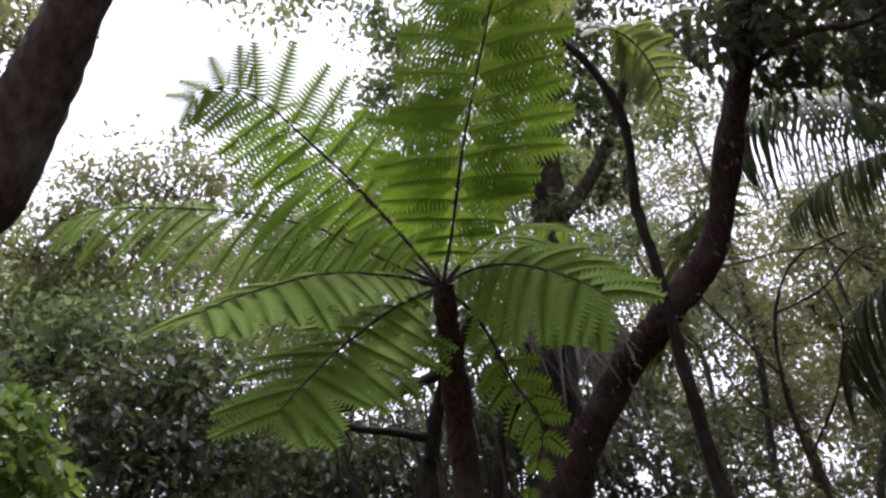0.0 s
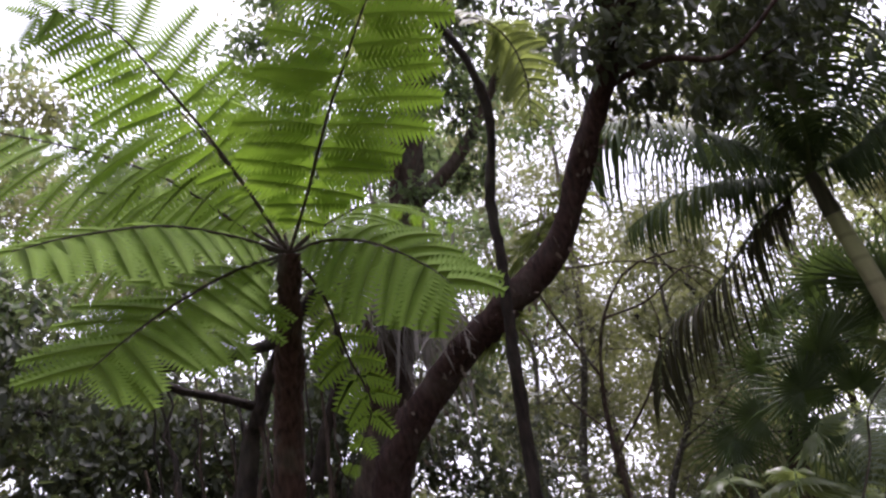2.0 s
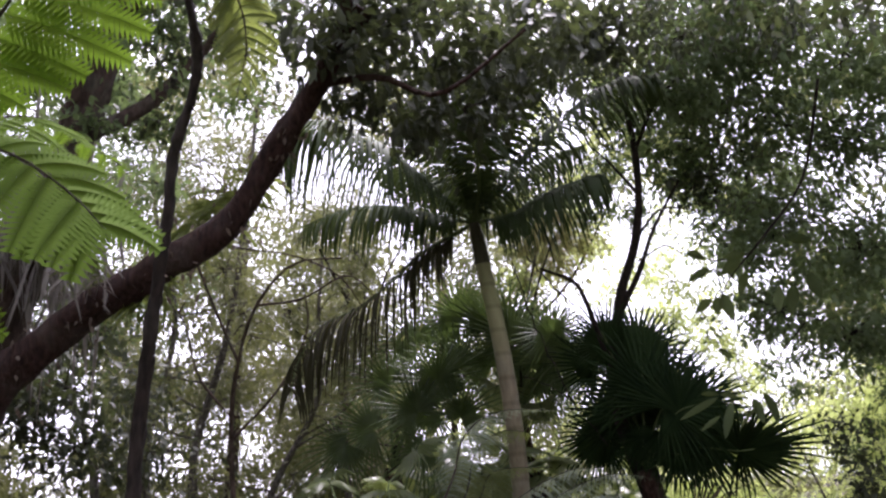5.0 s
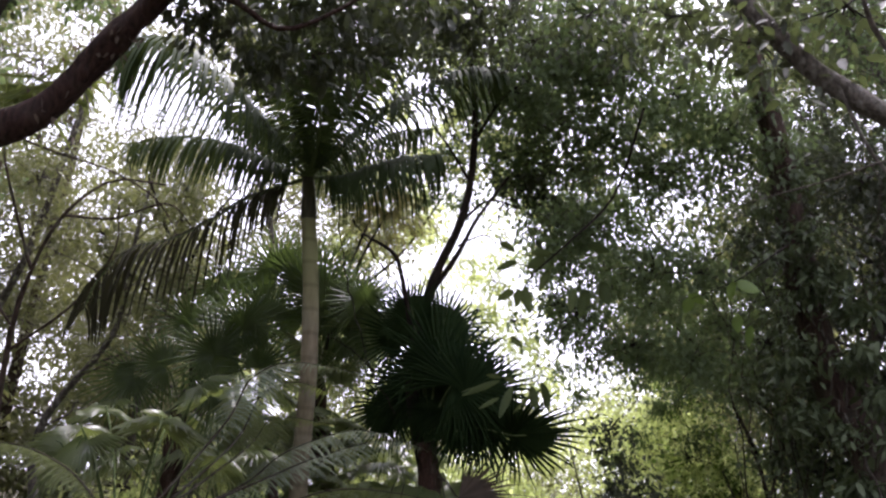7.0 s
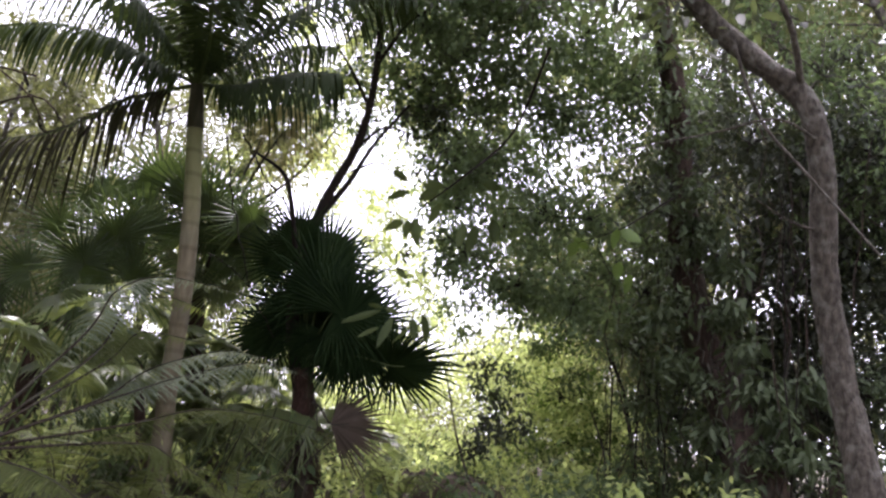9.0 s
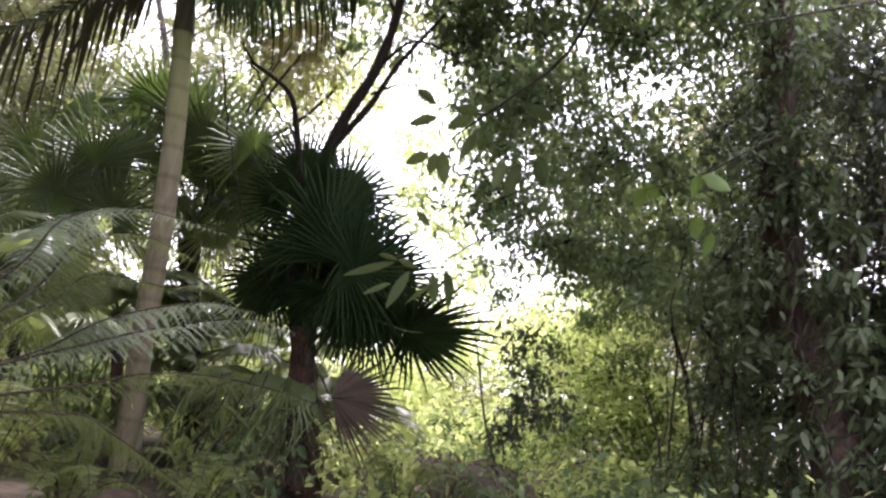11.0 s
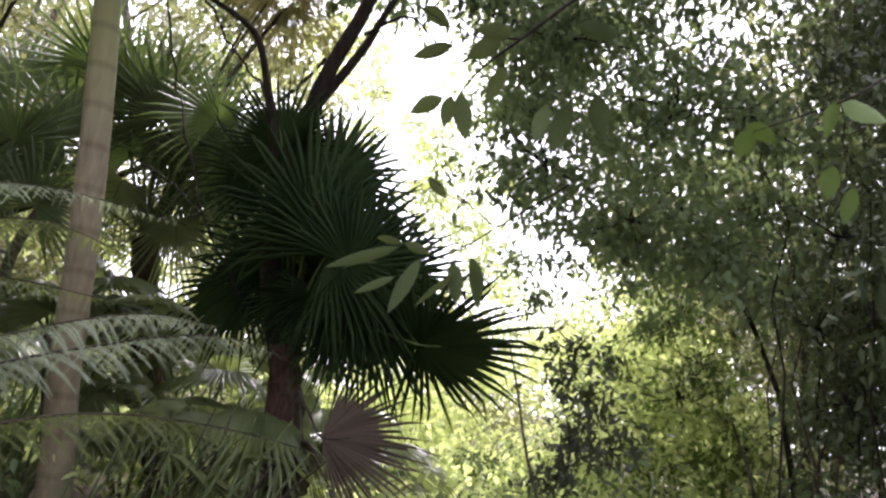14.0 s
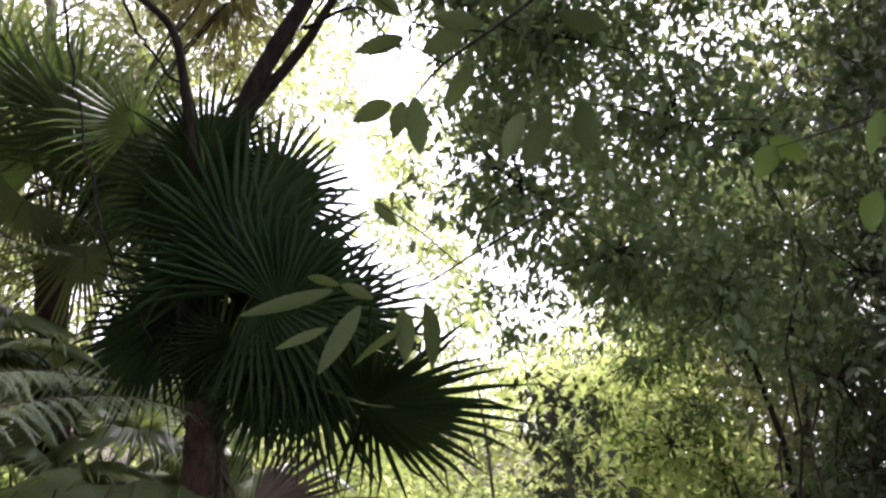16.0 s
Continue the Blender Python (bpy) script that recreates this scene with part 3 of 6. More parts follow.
leafy(shag, [(0.75, 7.38, 7.41, 0.40), (1.27, 7.74, 6.86, 0.40), (1.31, 8.41, 6.11, 0.34), (2.35, 7.56, 7.24, 0.44), (2.36, 8.24, 6.56, 0.35), (0.52, 8.09, 6.33, 0.37), (0.02, 8.34, 6.26, 0.34), (1.75, 7.61, 7.66, 0.42), (1.51, 8.87, 5.56, 0.31), (1.93, 8.32, 7.32, 0.44), (-0.42, 7.42, 8.53, 0.44), (-0.80, 7.77, 8.05, 0.40), (-0.64, 8.14, 7.60, 0.44)], 0.1, CANOPY, dice(35), dense=1.0, clump=0.14)
leafy(shag, [(-1.52, 8.35, 7.92, 0.34), (1.69, 7.17, 8.19, 0.56), (2.49, 7.19, 7.98, 0.56), (0.34, 8.40, 9.00, 0.56), (1.39, 8.23, 9.16, 0.64), (-0.26, 8.85, 8.39, 0.48), (1.06, 9.67, 7.18, 0.48), (-0.94, 6.10, 8.32, 0.26), (-0.52, 6.81, 8.42, 0.31), (-1.34, 5.84, 8.44, 0.26), (-1.92, 5.57, 8.48, 0.23), (0.86, 7.07, 6.27, 0.21), (0.72, 7.51, 5.50, 0.21), (1.48, 7.64, 6.23, 0.22)], 0.1, CANOPY, dice(135), dense=1.0, clump=0.14, name="upper_crown")
leafy(shag, [(1.33, 7.32, 7.1, 0.3), (1.49, 7.86, 6.64, 0.26), (1.21, 7.07, 7.45, 0.3), (2.02, 7.29, 7.01, 0.3), (0.79, 7.66, 7.01, 0.26), (2.23, 7.8, 6.73, 0.26), (1.43, 8.42, 6.07, 0.22), (1.75, 6.99, 7.46, 0.34), (0.32, 8.31, 6.54, 0.26), (2.62, 7.46, 7.11, 0.26)], 0.1, CANOPY_DARK, dice(136), dense=0.55, clump=0.14, name="side_crown")
rng = dice(36)
n = 260
g = Geo()
at = np.array((0.46, 7.69, 4.72)) + rng.normal(0, 1, (n, 3)) * [0.26, 0.2, 0.45]
blades(g, at, rng.normal(0, 0.22, (n, 3)) - [0, 0, 1.0], rng.normal(0, 1, (n, 3)), rng.uniform(0.4, 0.9, n), 0.035, 0.1)
part("dead_fringe", g, GREY_DEAD, shag, "grey dead strap leaves hanging in a bundle", kind="stuff")
g = Geo()
n = 45
at = np.array((0.78, 6.78, 3.82)) + rng.normal(0, 1, (n, 3)) * [0.15, 0.12, 0.1]
blades(g, at, rng.normal(0, 0.6, (n, 3)) - [0, 0, 0.7], rng.normal(0, 1, (n, 3)), rng.uniform(0.12, 0.28, n), 0.02, 0.3)
part("dead_tuft", g, GREY_DEAD, lean, "tuft of grey dead leaves", kind="stuff")

rng = dice(100)
for mid in ((0.86, 6.95, 3.58), (1.42, 6.70, 3.93), (1.89, 6.38, 4.32), (2.21, 6.01, 4.84), (0.40, 7.24, 3.20)):
    g = Geo()
    n = 40
    at = np.array(mid) + rng.normal(0, 1, (n, 3)) * [0.14, 0.12, 0.2]
    blades(g, at, rng.normal(0, 0.5, (n, 3)) - [0, 0, 0.9], rng.normal(0, 1, (n, 3)), rng.uniform(0.03, 0.08, n), 0.03, 0.3)
    part("moss_tuft", g, DEAD, lean, "brown tuft of moss and dead leaves", kind="stuff")

rng = dice(110)
for mid, size in (((1.89, 6.95, 4.63), 0.45), ((1.66, 6.96, 4.41), 0.4), ((1.17, 7.12, 3.79), 0.32), ((1.36, 6.98, 3.85), 0.34), ((0.78, 7.17, 4.02), 0.3), ((2.12, 6.89, 4.9), 0.4)):
    g = Geo()
    n = 46
    way = rng.normal(0, 0.7, (n, 3)) + [0.1, -0.2, -0.25]
    blades(g, np.array(mid) + rng.normal(0, 0.05, (n, 3)), way, rng.normal(0, 1, (n, 3)), size * rng.uniform(0.6, 1.1, n), 0.022, 0.45)
    part("nest_fern", g, FERN_DULL, lean, "tuft of narrow olive strap leaves", kind="stuff")

# ---- dark low branches beside the tree fern ----
low = thing("low_tree", "dark low tree with crooked spreading branches", "tree", foot_at(-1.48, 6.73))
woody(low, [
    ([low.location[:], (-1.11, 6.78, 2.86), (-0.97, 6.73, 3.31), (-0.81, 6.63, 3.65), (-0.57, 6.52, 3.97), (-0.28, 6.45, 4.29)], 0.075, 0.04),
    ([(-0.62, 6.53, 3.93), (-0.86, 6.4, 3.83), (-1.11, 6.25, 3.76), (-1.31, 6.09, 3.72), (-1.5, 5.93, 3.7), (-1.64, 5.72, 3.8)], 0.06, 0.03),
    ([(-0.94, 6.71, 3.41), (-1.2, 6.51, 3.51), (-1.41, 6.33, 3.56), (-1.58, 6.14, 3.62), (-1.75, 5.98, 3.58)], 0.045, 0.03),
    ([(-0.64, 7.3, 2.78), (-0.47, 7.25, 3.25), (-0.27, 7.17, 3.71), (-0.22, 7.06, 4.12)], 0.06, 0.03),
], DARK_BARK, dice(14), knobs=0.22)

rng = dice(62)
for k in range(34):
    x, d = rng.uniform(0, 1), rng.uniform(-0.5, 0.8)
    foot = np.array((-1.83, 6.99, 2.83)) * (1 - x) + np.array((-0.34, 7.59, 2.48)) * x + np.array([0, d, -1.6])
    rise, sway = rng.uniform(1.6, 3.4), rng.normal(0, 0.25, 3) * [1, 1, 0]
    g = Geo()
    tube(g, [foot, foot + sway * 0.4 + [0, 0, rise * 0.5], foot + sway + [0, 0, rise]], rng.uniform(0.012, 0.04), 0.01, 14, 5, 0.08, rng=rng, wander=0.03)
    part("stem", g, DARK_BARK if k % 2 else RED_BARK, low)

# ---- thick trunk at the clearing's edge ----
edge_tree = thing("edge_tree", "thick dark leaning trunk with rough bark", "tree", foot_at(-1.90, 2.11))
# Lighter bark on this trunk imitates the glare that veils it.
woody(edge_tree, [([edge_tree.location[:], (-1.64, 2.14, 3.19), (-1.30, 2.13, 3.73), (-1.06, 2.09, 4.06), (-0.80, 2.01, 4.37), (-0.49, 1.89, 4.72), (0.1, 2.8, 5.9)], 0.16, 0.085), ([(0.1, 2.8, 5.9), (0.5, 3.2, 6.2), (1.1, 3.6, 6.5)], 0.06, 0.02)], RED_BARK, dice(15), knobs=0.1)
# Crown and its limb are out of view, added to shade the tree fern.
leafy(edge_tree, [(1.0, 3.8, 6.5, 0.8), (1.3, 3.2, 6.6, 0.8), (0.75, 3.2, 6.4, 0.65), (1.5, 2.6, 6.6, 0.8), (0.8, 2.5, 6.6, 0.7)], 0.14, CANOPY_DARK, dice(96), dense=1.3, clump=0.16)

# ---- feather palm ----
SHAFT, HEART = (5.22, 8.02, 4.57), (5.14, 7.99, 5.08)
palm = thing("feather_palm", "slim palm with a ringed pale trunk and long arching fronds", "palm", foot_at(5.84, 8.60))
g = Geo()
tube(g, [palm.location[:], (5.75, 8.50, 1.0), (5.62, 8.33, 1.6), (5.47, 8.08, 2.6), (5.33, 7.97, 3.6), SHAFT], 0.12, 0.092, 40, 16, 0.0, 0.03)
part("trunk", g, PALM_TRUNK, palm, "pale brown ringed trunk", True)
g = Geo()
tube(g, [SHAFT, (5.18, 8.00, 4.81), HEART], 0.105, 0.075, 12, 14)
part("crownshaft", g, CROWNSHAFT, palm, "smooth green crownshaft, coloured darker for the shadow under the crown", True)

def feather(ctrl, size, fall, withered=False):
    palm_frond(palm, ctrl, size, 54, blade=PALM_OLD if withered else PALM, wide=0.044, fall=fall, lift=0.1, rng=dice(int(fall * 100 + size * 1000) + len(ctrl)), label="withered grey-brown hanging frond" if withered else "")


feather([HEART, (5.34, 7.51, 5.45), (5.57, 7.06, 5.77), (5.84, 6.55, 6.04), (6.11, 6.07, 6.18), (6.37, 5.78, 6.13)], 0.74, 1.1)
feather([HEART, (5.45, 7.61, 5.09), (5.72, 7.24, 5.22), (5.95, 6.9, 5.28), (6.16, 6.65, 5.3)], 0.66, 1.35)
feather([HEART, (4.81, 8.18, 4.9), (4.53, 8.38, 4.74), (4.25, 8.6, 4.46), (3.89, 8.83, 4.17), (3.49, 9.01, 3.98), (3.24, 9.23, 3.61), (3.16, 9.38, 3.16)], 0.8, 1.3, True)
feather([HEART, (4.55, 7.87, 5.38), (4.09, 7.74, 5.62), (3.67, 7.69, 5.83), (3.26, 7.65, 5.96), (2.89, 7.78, 5.96), (2.66, 7.97, 5.71)], 0.95, 1.4)
feather([HEART, (4.65, 8.14, 5.2), (4.2, 8.3, 5.32), (3.68, 8.51, 5.31), (3.18, 8.85, 5.16)], 0.62, 1.2)
feather([HEART, (4.76, 7.71, 5.5), (4.37, 7.47, 5.88), (3.96, 7.25, 6.17)], 0.75, 1.0)
feather([HEART, (4.93, 7.56, 5.6), (4.73, 7.17, 6.05), (4.44, 6.8, 6.47)], 0.75, 0.9)
feather([HEART, (5.23, 7.59, 5.7), (5.3, 7.14, 6.17), (5.46, 6.63, 6.56)], 0.75, 0.9)
feather([HEART, (5.01, 8.43, 5.77), (4.8, 8.96, 6.16), (4.55, 9.58, 6.34)], 0.7, 1.2)
feather([HEART, (5.84, 8.12, 5.67), (6.5, 8.16, 6.23), (7.2, 8.14, 6.54)], 0.7, 1.1)
feather([HEART, (4.8, 7.2, 5.21), (4.39, 6.5, 5.32), (3.93, 5.93, 5.42)], 0.75, 1.0)

# ---- fan palms ----
def view_way(p):
    return unit(np.array((2.0, 1.0, 1.6)) - np.array(p))


big_fan = thing("fan_palm", "dark green fan palm with a shaggy trunk and dead fronds", "palm", foot_at(7.23, 7.45), "fan palms")
CROWN = (6.95, 7.62, 2.01)
g = Geo()
tube(g, [big_fan.location[:], (7.15, 7.53, 0.57), (7.06, 7.62, 1.32), CROWN], 0.16, 0.13, 40, 12, 0.2, 0.0, dice(21))
part("trunk", g, FERN_TRUNK, big_fan, "shaggy fibrous trunk", True)

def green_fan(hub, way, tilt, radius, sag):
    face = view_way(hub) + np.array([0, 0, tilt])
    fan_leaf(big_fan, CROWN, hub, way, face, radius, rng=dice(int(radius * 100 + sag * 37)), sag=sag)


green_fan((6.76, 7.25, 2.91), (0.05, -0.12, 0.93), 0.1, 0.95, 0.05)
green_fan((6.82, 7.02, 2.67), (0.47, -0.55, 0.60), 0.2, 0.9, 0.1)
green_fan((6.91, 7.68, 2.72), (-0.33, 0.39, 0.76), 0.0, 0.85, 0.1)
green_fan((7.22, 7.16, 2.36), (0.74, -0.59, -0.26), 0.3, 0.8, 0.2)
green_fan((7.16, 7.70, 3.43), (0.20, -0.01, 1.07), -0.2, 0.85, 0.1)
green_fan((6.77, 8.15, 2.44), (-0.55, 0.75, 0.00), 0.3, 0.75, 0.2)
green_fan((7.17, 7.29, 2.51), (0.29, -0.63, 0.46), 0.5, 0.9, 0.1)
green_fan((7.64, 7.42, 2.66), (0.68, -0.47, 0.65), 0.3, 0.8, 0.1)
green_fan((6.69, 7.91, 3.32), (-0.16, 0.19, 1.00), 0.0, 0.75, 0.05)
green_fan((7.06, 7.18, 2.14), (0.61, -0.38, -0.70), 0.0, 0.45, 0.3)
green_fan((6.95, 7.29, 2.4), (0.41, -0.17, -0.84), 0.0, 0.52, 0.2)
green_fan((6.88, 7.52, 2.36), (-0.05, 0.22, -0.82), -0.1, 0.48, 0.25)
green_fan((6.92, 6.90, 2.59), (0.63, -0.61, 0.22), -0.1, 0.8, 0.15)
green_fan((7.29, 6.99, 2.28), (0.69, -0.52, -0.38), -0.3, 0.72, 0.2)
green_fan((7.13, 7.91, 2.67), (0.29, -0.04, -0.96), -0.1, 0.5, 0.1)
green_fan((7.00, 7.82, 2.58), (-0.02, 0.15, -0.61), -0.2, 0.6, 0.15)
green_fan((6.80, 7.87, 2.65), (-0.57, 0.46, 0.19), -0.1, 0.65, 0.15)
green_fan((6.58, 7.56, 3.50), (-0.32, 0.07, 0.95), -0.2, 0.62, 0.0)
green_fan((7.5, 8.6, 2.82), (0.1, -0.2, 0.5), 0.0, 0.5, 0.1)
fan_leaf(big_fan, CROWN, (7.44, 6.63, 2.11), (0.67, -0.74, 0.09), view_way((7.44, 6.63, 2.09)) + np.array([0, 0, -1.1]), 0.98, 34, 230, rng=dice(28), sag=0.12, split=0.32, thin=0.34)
fan_leaf(big_fan, (7.03, 7.58, 1.62), (7.04, 7.09, 1.38), (0.80, -0.60, 0.11), view_way((7.16, 7.00, 1.45)) + np.array([0, 0, 0.5]), 0.84, 30, blade=DEAD, stalk=STALK, rng=dice(29), sag=0.1, label="withered brown fan", spread=150, split=0.4)
for foot, hub, way, size in (
    ((6.94, 7.64, 1.80), (6.95, 7.51, 1.23), (0.14, 0.10, -0.99), 0.7),
    ((7.02, 7.59, 1.87), (7.04, 7.33, 1.35), (0.43, -0.17, -0.93), 0.75),
    ((7.01, 7.60, 1.62), (7.04, 7.42, 0.91), (0.29, -0.04, -0.96), 0.7),
    ((6.98, 7.73, 1.60), (6.94, 7.73, 0.96), (-0.00, 0.23, -1.02), 0.6),
):
    fan_leaf(big_fan, foot, hub, way, view_way(hub), size * 0.75, 22, 70, DEAD, STALK, dice(int(size * 61)), 0.3, 0.12, "hanging dead brown fan", "dead_fan")
back_fan = thing("fan_palm", "fan palm with glossy dark green fans behind a palm trunk", "palm", foot_at(7.08, 9.32), "fan palms")
CROWN = BACK = (6.43, 9.59, 2.87)
g = Geo()
tube(g, [back_fan.location[:], (6.87, 9.60, 1.09), CROWN], 0.14, 0.12, 30, 12, 0.2, 0.0, dice(22))
part("trunk", g, FERN_TRUNK, back_fan, "shaggy fibrous trunk", True)
for hub, way, tilt, radius, sag in (
    ((6.23, 9.21, 3.92), (-0.07, -0.16, 1.00), 0.1, 1.05, 0.1),
    ((5.56, 9.54, 3.57), (-0.59, 0.38, 0.60), 0.1, 0.95, 0.1),
    ((5.17, 9.66, 3.06), (-0.72, 0.59, 0.17), 0.4, 0.9, 0.15),
    ((6.66, 9.26, 3.46), (0.60, -0.53, 0.01), 0.2, 0.85, 0.15),
    ((5.22, 10.15, 4.04), (-0.41, 0.46, 0.74), 0.0, 0.85, 0.1),
    ((6.21, 9.74, 3.63), (-0.32, -0.38, 0.53), 0.4, 0.9, 0.1),
    ((6.98, 9.54, 3.98), (0.39, -0.28, 0.90), 0.1, 0.85, 0.1),
):
    face = view_way(hub) + np.array([0, 0, tilt])
    fan_leaf(back_fan, CROWN, hub, way, face, radius, 34, 280, FAN_GREEN, rng=dice(int(radius * 90 + sag * 31)), sag=sag, split=0.32, thin=0.22)

for hub, way, radius, sag in (
    ((6.75, 9.22, 3.89), (0.44, -0.25, -0.86), 0.7, 0.3),
    ((6.95, 8.81, 3.77), (0.06, -0.05, -1.0), 0.6, 0.35),
    ((6.78, 9.65, 3.53), (-0.74, 0.15, -0.65), 0.7, 0.25),
    ((7.03, 9.22, 3.37), (-0.15, 0.02, -0.99), 0.55, 0.3),
    ((6.32, 9.66, 4.16), (0.03, -0.56, 0.82), 0.8, 0.1),
    ((6.44, 8.5, 3.82), (-0.5, -0.21, 0.84), 0.7, 0.2),
    ((6.63, 8.3, 3.51), (-0.4, 0.13, -0.91), 0.6, 0.3),
):
    fan_leaf(back_fan, CROWN, hub, way, view_way(hub) + np.array([0, 0, 0.1]), radius, 30, 260, FAN_GREEN, GREEN_STALK, dice(int(hub[0] * 100)), sag, 0.28, thin=0.23)

for hub, way, radius, sag in (
    ((6.05, 9.48, 4.13), (0.0, -0.55, 0.83), 0.9, 0.05),
    ((6.37, 9.27, 3.82), (0.62, -0.36, -0.7), 0.65, 0.25),
    ((5.73, 9.71, 4.31), (-0.8, -0.38, 0.46), 0.85, 0.1),
):
    fan_leaf(back_fan, CROWN, hub, way, view_way(hub) + np.array([0, 0, 0.1]), radius, 32, 280, FAN_GREEN, GREEN_STALK, dice(int(hub[0] * 100)), sag, 0.34, thin=0.22)

side_fan = thing("fan_palm", "bushy fan palm with mid-green fans and split fingers", "palm", foot_at(4.61, 9.82), "fan palms")
CROWN = (4.66, 9.9, 2.31)
g = Geo()
tube(g, [side_fan.location[:], np.array(CROWN) * [1, 1, 0.6], CROWN], 0.13, 0.11, 24, 12, 0.2, 0.0, dice(24))
part("trunk", g, FERN_TRUNK, side_fan, "shaggy fibrous trunk", True)
for hub, way, radius, sag in (
    ((4.35, 9.77, 2.79), (-0.94, 0.06, 0.33), 0.75, 0.2),
    ((4.88, 9.53, 2.98), (-0.64, -0.09, 0.77), 0.8, 0.15),
    ((5.18, 9.45, 3.36), (-0.27, -0.28, 0.92), 0.85, 0.1),
    ((5.4, 9.29, 2.87), (0.28, -0.56, 0.78), 0.75, 0.15),
    ((3.99, 9.81, 2.61), (-0.83, 0.04, -0.55), 0.7, 0.3),
    ((4.85, 9.26, 2.48), (-0.63, 0.04, -0.77), 0.7, 0.3),
    ((4.74, 10.08, 3.42), (-0.76, -0.1, 0.65), 0.7, 0.15),
):
    fan_leaf(side_fan, CROWN, hub, way, view_way(hub) + np.array([0, 0, 0.25]), radius, 30, 270, FAN_GREEN, GREEN_STALK, dice(int(hub[0] * 100)), sag, 0.28, thin=0.22)

for hub, way, size in (((7.35, 9.41, 5.60), (0.36, -0.10, -0.95), 0.62), ((7.18, 9.47, 5.65), (-0.19, 0.36, -0.85), 0.55), ((7.52, 9.44, 5.83), (0.66, -0.45, -0.58), 0.6), ((7.19, 9.32, 5.92), (-0.06, -0.35, -0.64), 0.6)):
    fan_leaf(back_fan, BACK, hub, way, view_way(hub), size, 26, 150, YELLOW, STALK, dice(int(hub[0] * 100)), 0.45, 0.15, "yellowed drooping fan", "yellow_fan", 0.3)

for hub, way, size in (((6.44, 8.99, 2.99), (0.30, -0.00, -0.96), 0.75), ((6.11, 9.47, 3.31), (-0.19, 0.39, -0.84), 0.75), ((6.63, 9.01, 3.55), (0.08, -0.24, 0.62), 0.6)):
    fan_leaf(back_fan, BACK, hub, way, view_way(hub) + np.array([0, 0, -0.2]), size, 36, 210, FAN_PALE, GREEN_STALK, dice(int(hub[0] * 50)), 0.2, 0.3, "pale green drooping fan", thin=0.3)

# ---- young fan palms round the trunks ----
def young_palm(x, y, n, reach, seed, blade=FAN_PALE):
    """A trunkless fan palm: long stalks from the ground, each with a small fan."""
    rng = dice(seed)
    base = foot_at(x, y)
    root = thing("young_fan_palm", "young trunkless fan palm with long stalks and small fans", "palm", base, "young fan palms")
    for k in range(n):
        a = 2 * np.pi * (k + rng.random() * 0.7) / n
        out = np.array([math.cos(a), math.sin(a), 0]) * reach * rng.uniform(0.35, 0.8)
        hub = np.array(base) + out + np.array([0, 0, reach * rng.uniform(0.7, 1.3)])
        way = unit(out + np.array([0, 0, rng.uniform(-0.5, 0.5) * reach]))
        face = unit(np.array([0, 0, 1.0]) - way * 0.4 + rng.normal(0, 0.3, 3))
        fan_leaf(root, np.array(base) + out * 0.05, hub, way, face, rng.uniform(0.4, 0.6), 28, 260, blade, GREEN_STALK, rng, rng.uniform(0.2, 0.5), 0.4)


for x, y, n, reach, blade in (
    (*(5.82, 9.62), 9, 1.4, FAN_PALE), (*(7.07, 9.77), 8, 1.6, FAN_PALE),
    (*(4.97, 9.64), 8, 1.6, FAN_PALE), (*(3.66, 8.15), 9, 1.7, FAN_PALE),
    (*(6.93, 8.26), 9, 1.0, FAN_PALE), (*(8.01, 7.91), 9, 0.9, FAN_PALE), (*(6.44, 8.83), 8, 0.8, FAN_PALE), (*(7.21, 9.24), 12, 1.3, FAN_PALE), (*(5.81, 10.41), 12, 1.5, FAN_PALE),
):
    young_palm(x, y, n, reach, int(abs(x * 13 + y * 7)), blade)

clump = thing("palm_clump", "clump of thin leaning palm stalks with glossy strap leaves", "palm", foot_at(6.51, 7.39), "young fan palms")
rng = dice(141)
root = np.array(clump.location)
aside = unit(np.array((7.65, 7.63, 1.37)) - np.array((6.62, 8.27, 1.21)))
for k in range(30):
    foot = root + aside * rng.uniform(-1.0, 0.0) + rng.normal(0, 0.15, 3) * [1, 1, 0]
    tip = foot + aside * rng.uniform(0.2, 0.7) + [rng.normal(0, 0.12), rng.normal(0, 0.12), rng.uniform(0.7, 1.2)]
    g = Geo()
    tube(g, [foot, (foot + tip) / 2 + [0, 0, 0.08], tip], 0.012, 0.006, 10, 5, rng=rng)
    stalk = part("stalk", g, GREEN_STALK if k % 3 else STALK, clump)
    if k % 5 == 0:
        g = Geo()
        n = 8
        blades(g, np.repeat(tip[None], n, 0), rng.normal(0, 0.5, (n, 3)) + aside * 0.3 - [0, 0, 0.4], rng.normal(0, 1, (n, 3)), rng.uniform(0.2, 0.4, n), 0.025, 0.5)
        part("strap_leaves", g, FAN_PALE, stalk)

thin_stem = thing("thin_palm", "thin dark palm stem with pale rings beside a palm trunk", "palm", foot_at(6.14, 9.21), "fan palms")
g = Geo()
tube(g, [thin_stem.location[:], (5.97, 9.41, 0.92), (5.87, 9.48, 1.44), (5.78, 9.51, 1.86)], 0.075, 0.06, 40, 10, 0.05)
part("trunk", g, THIN_STEM, thin_stem, smooth=True)
top = np.array((5.78, 9.51, 1.86))
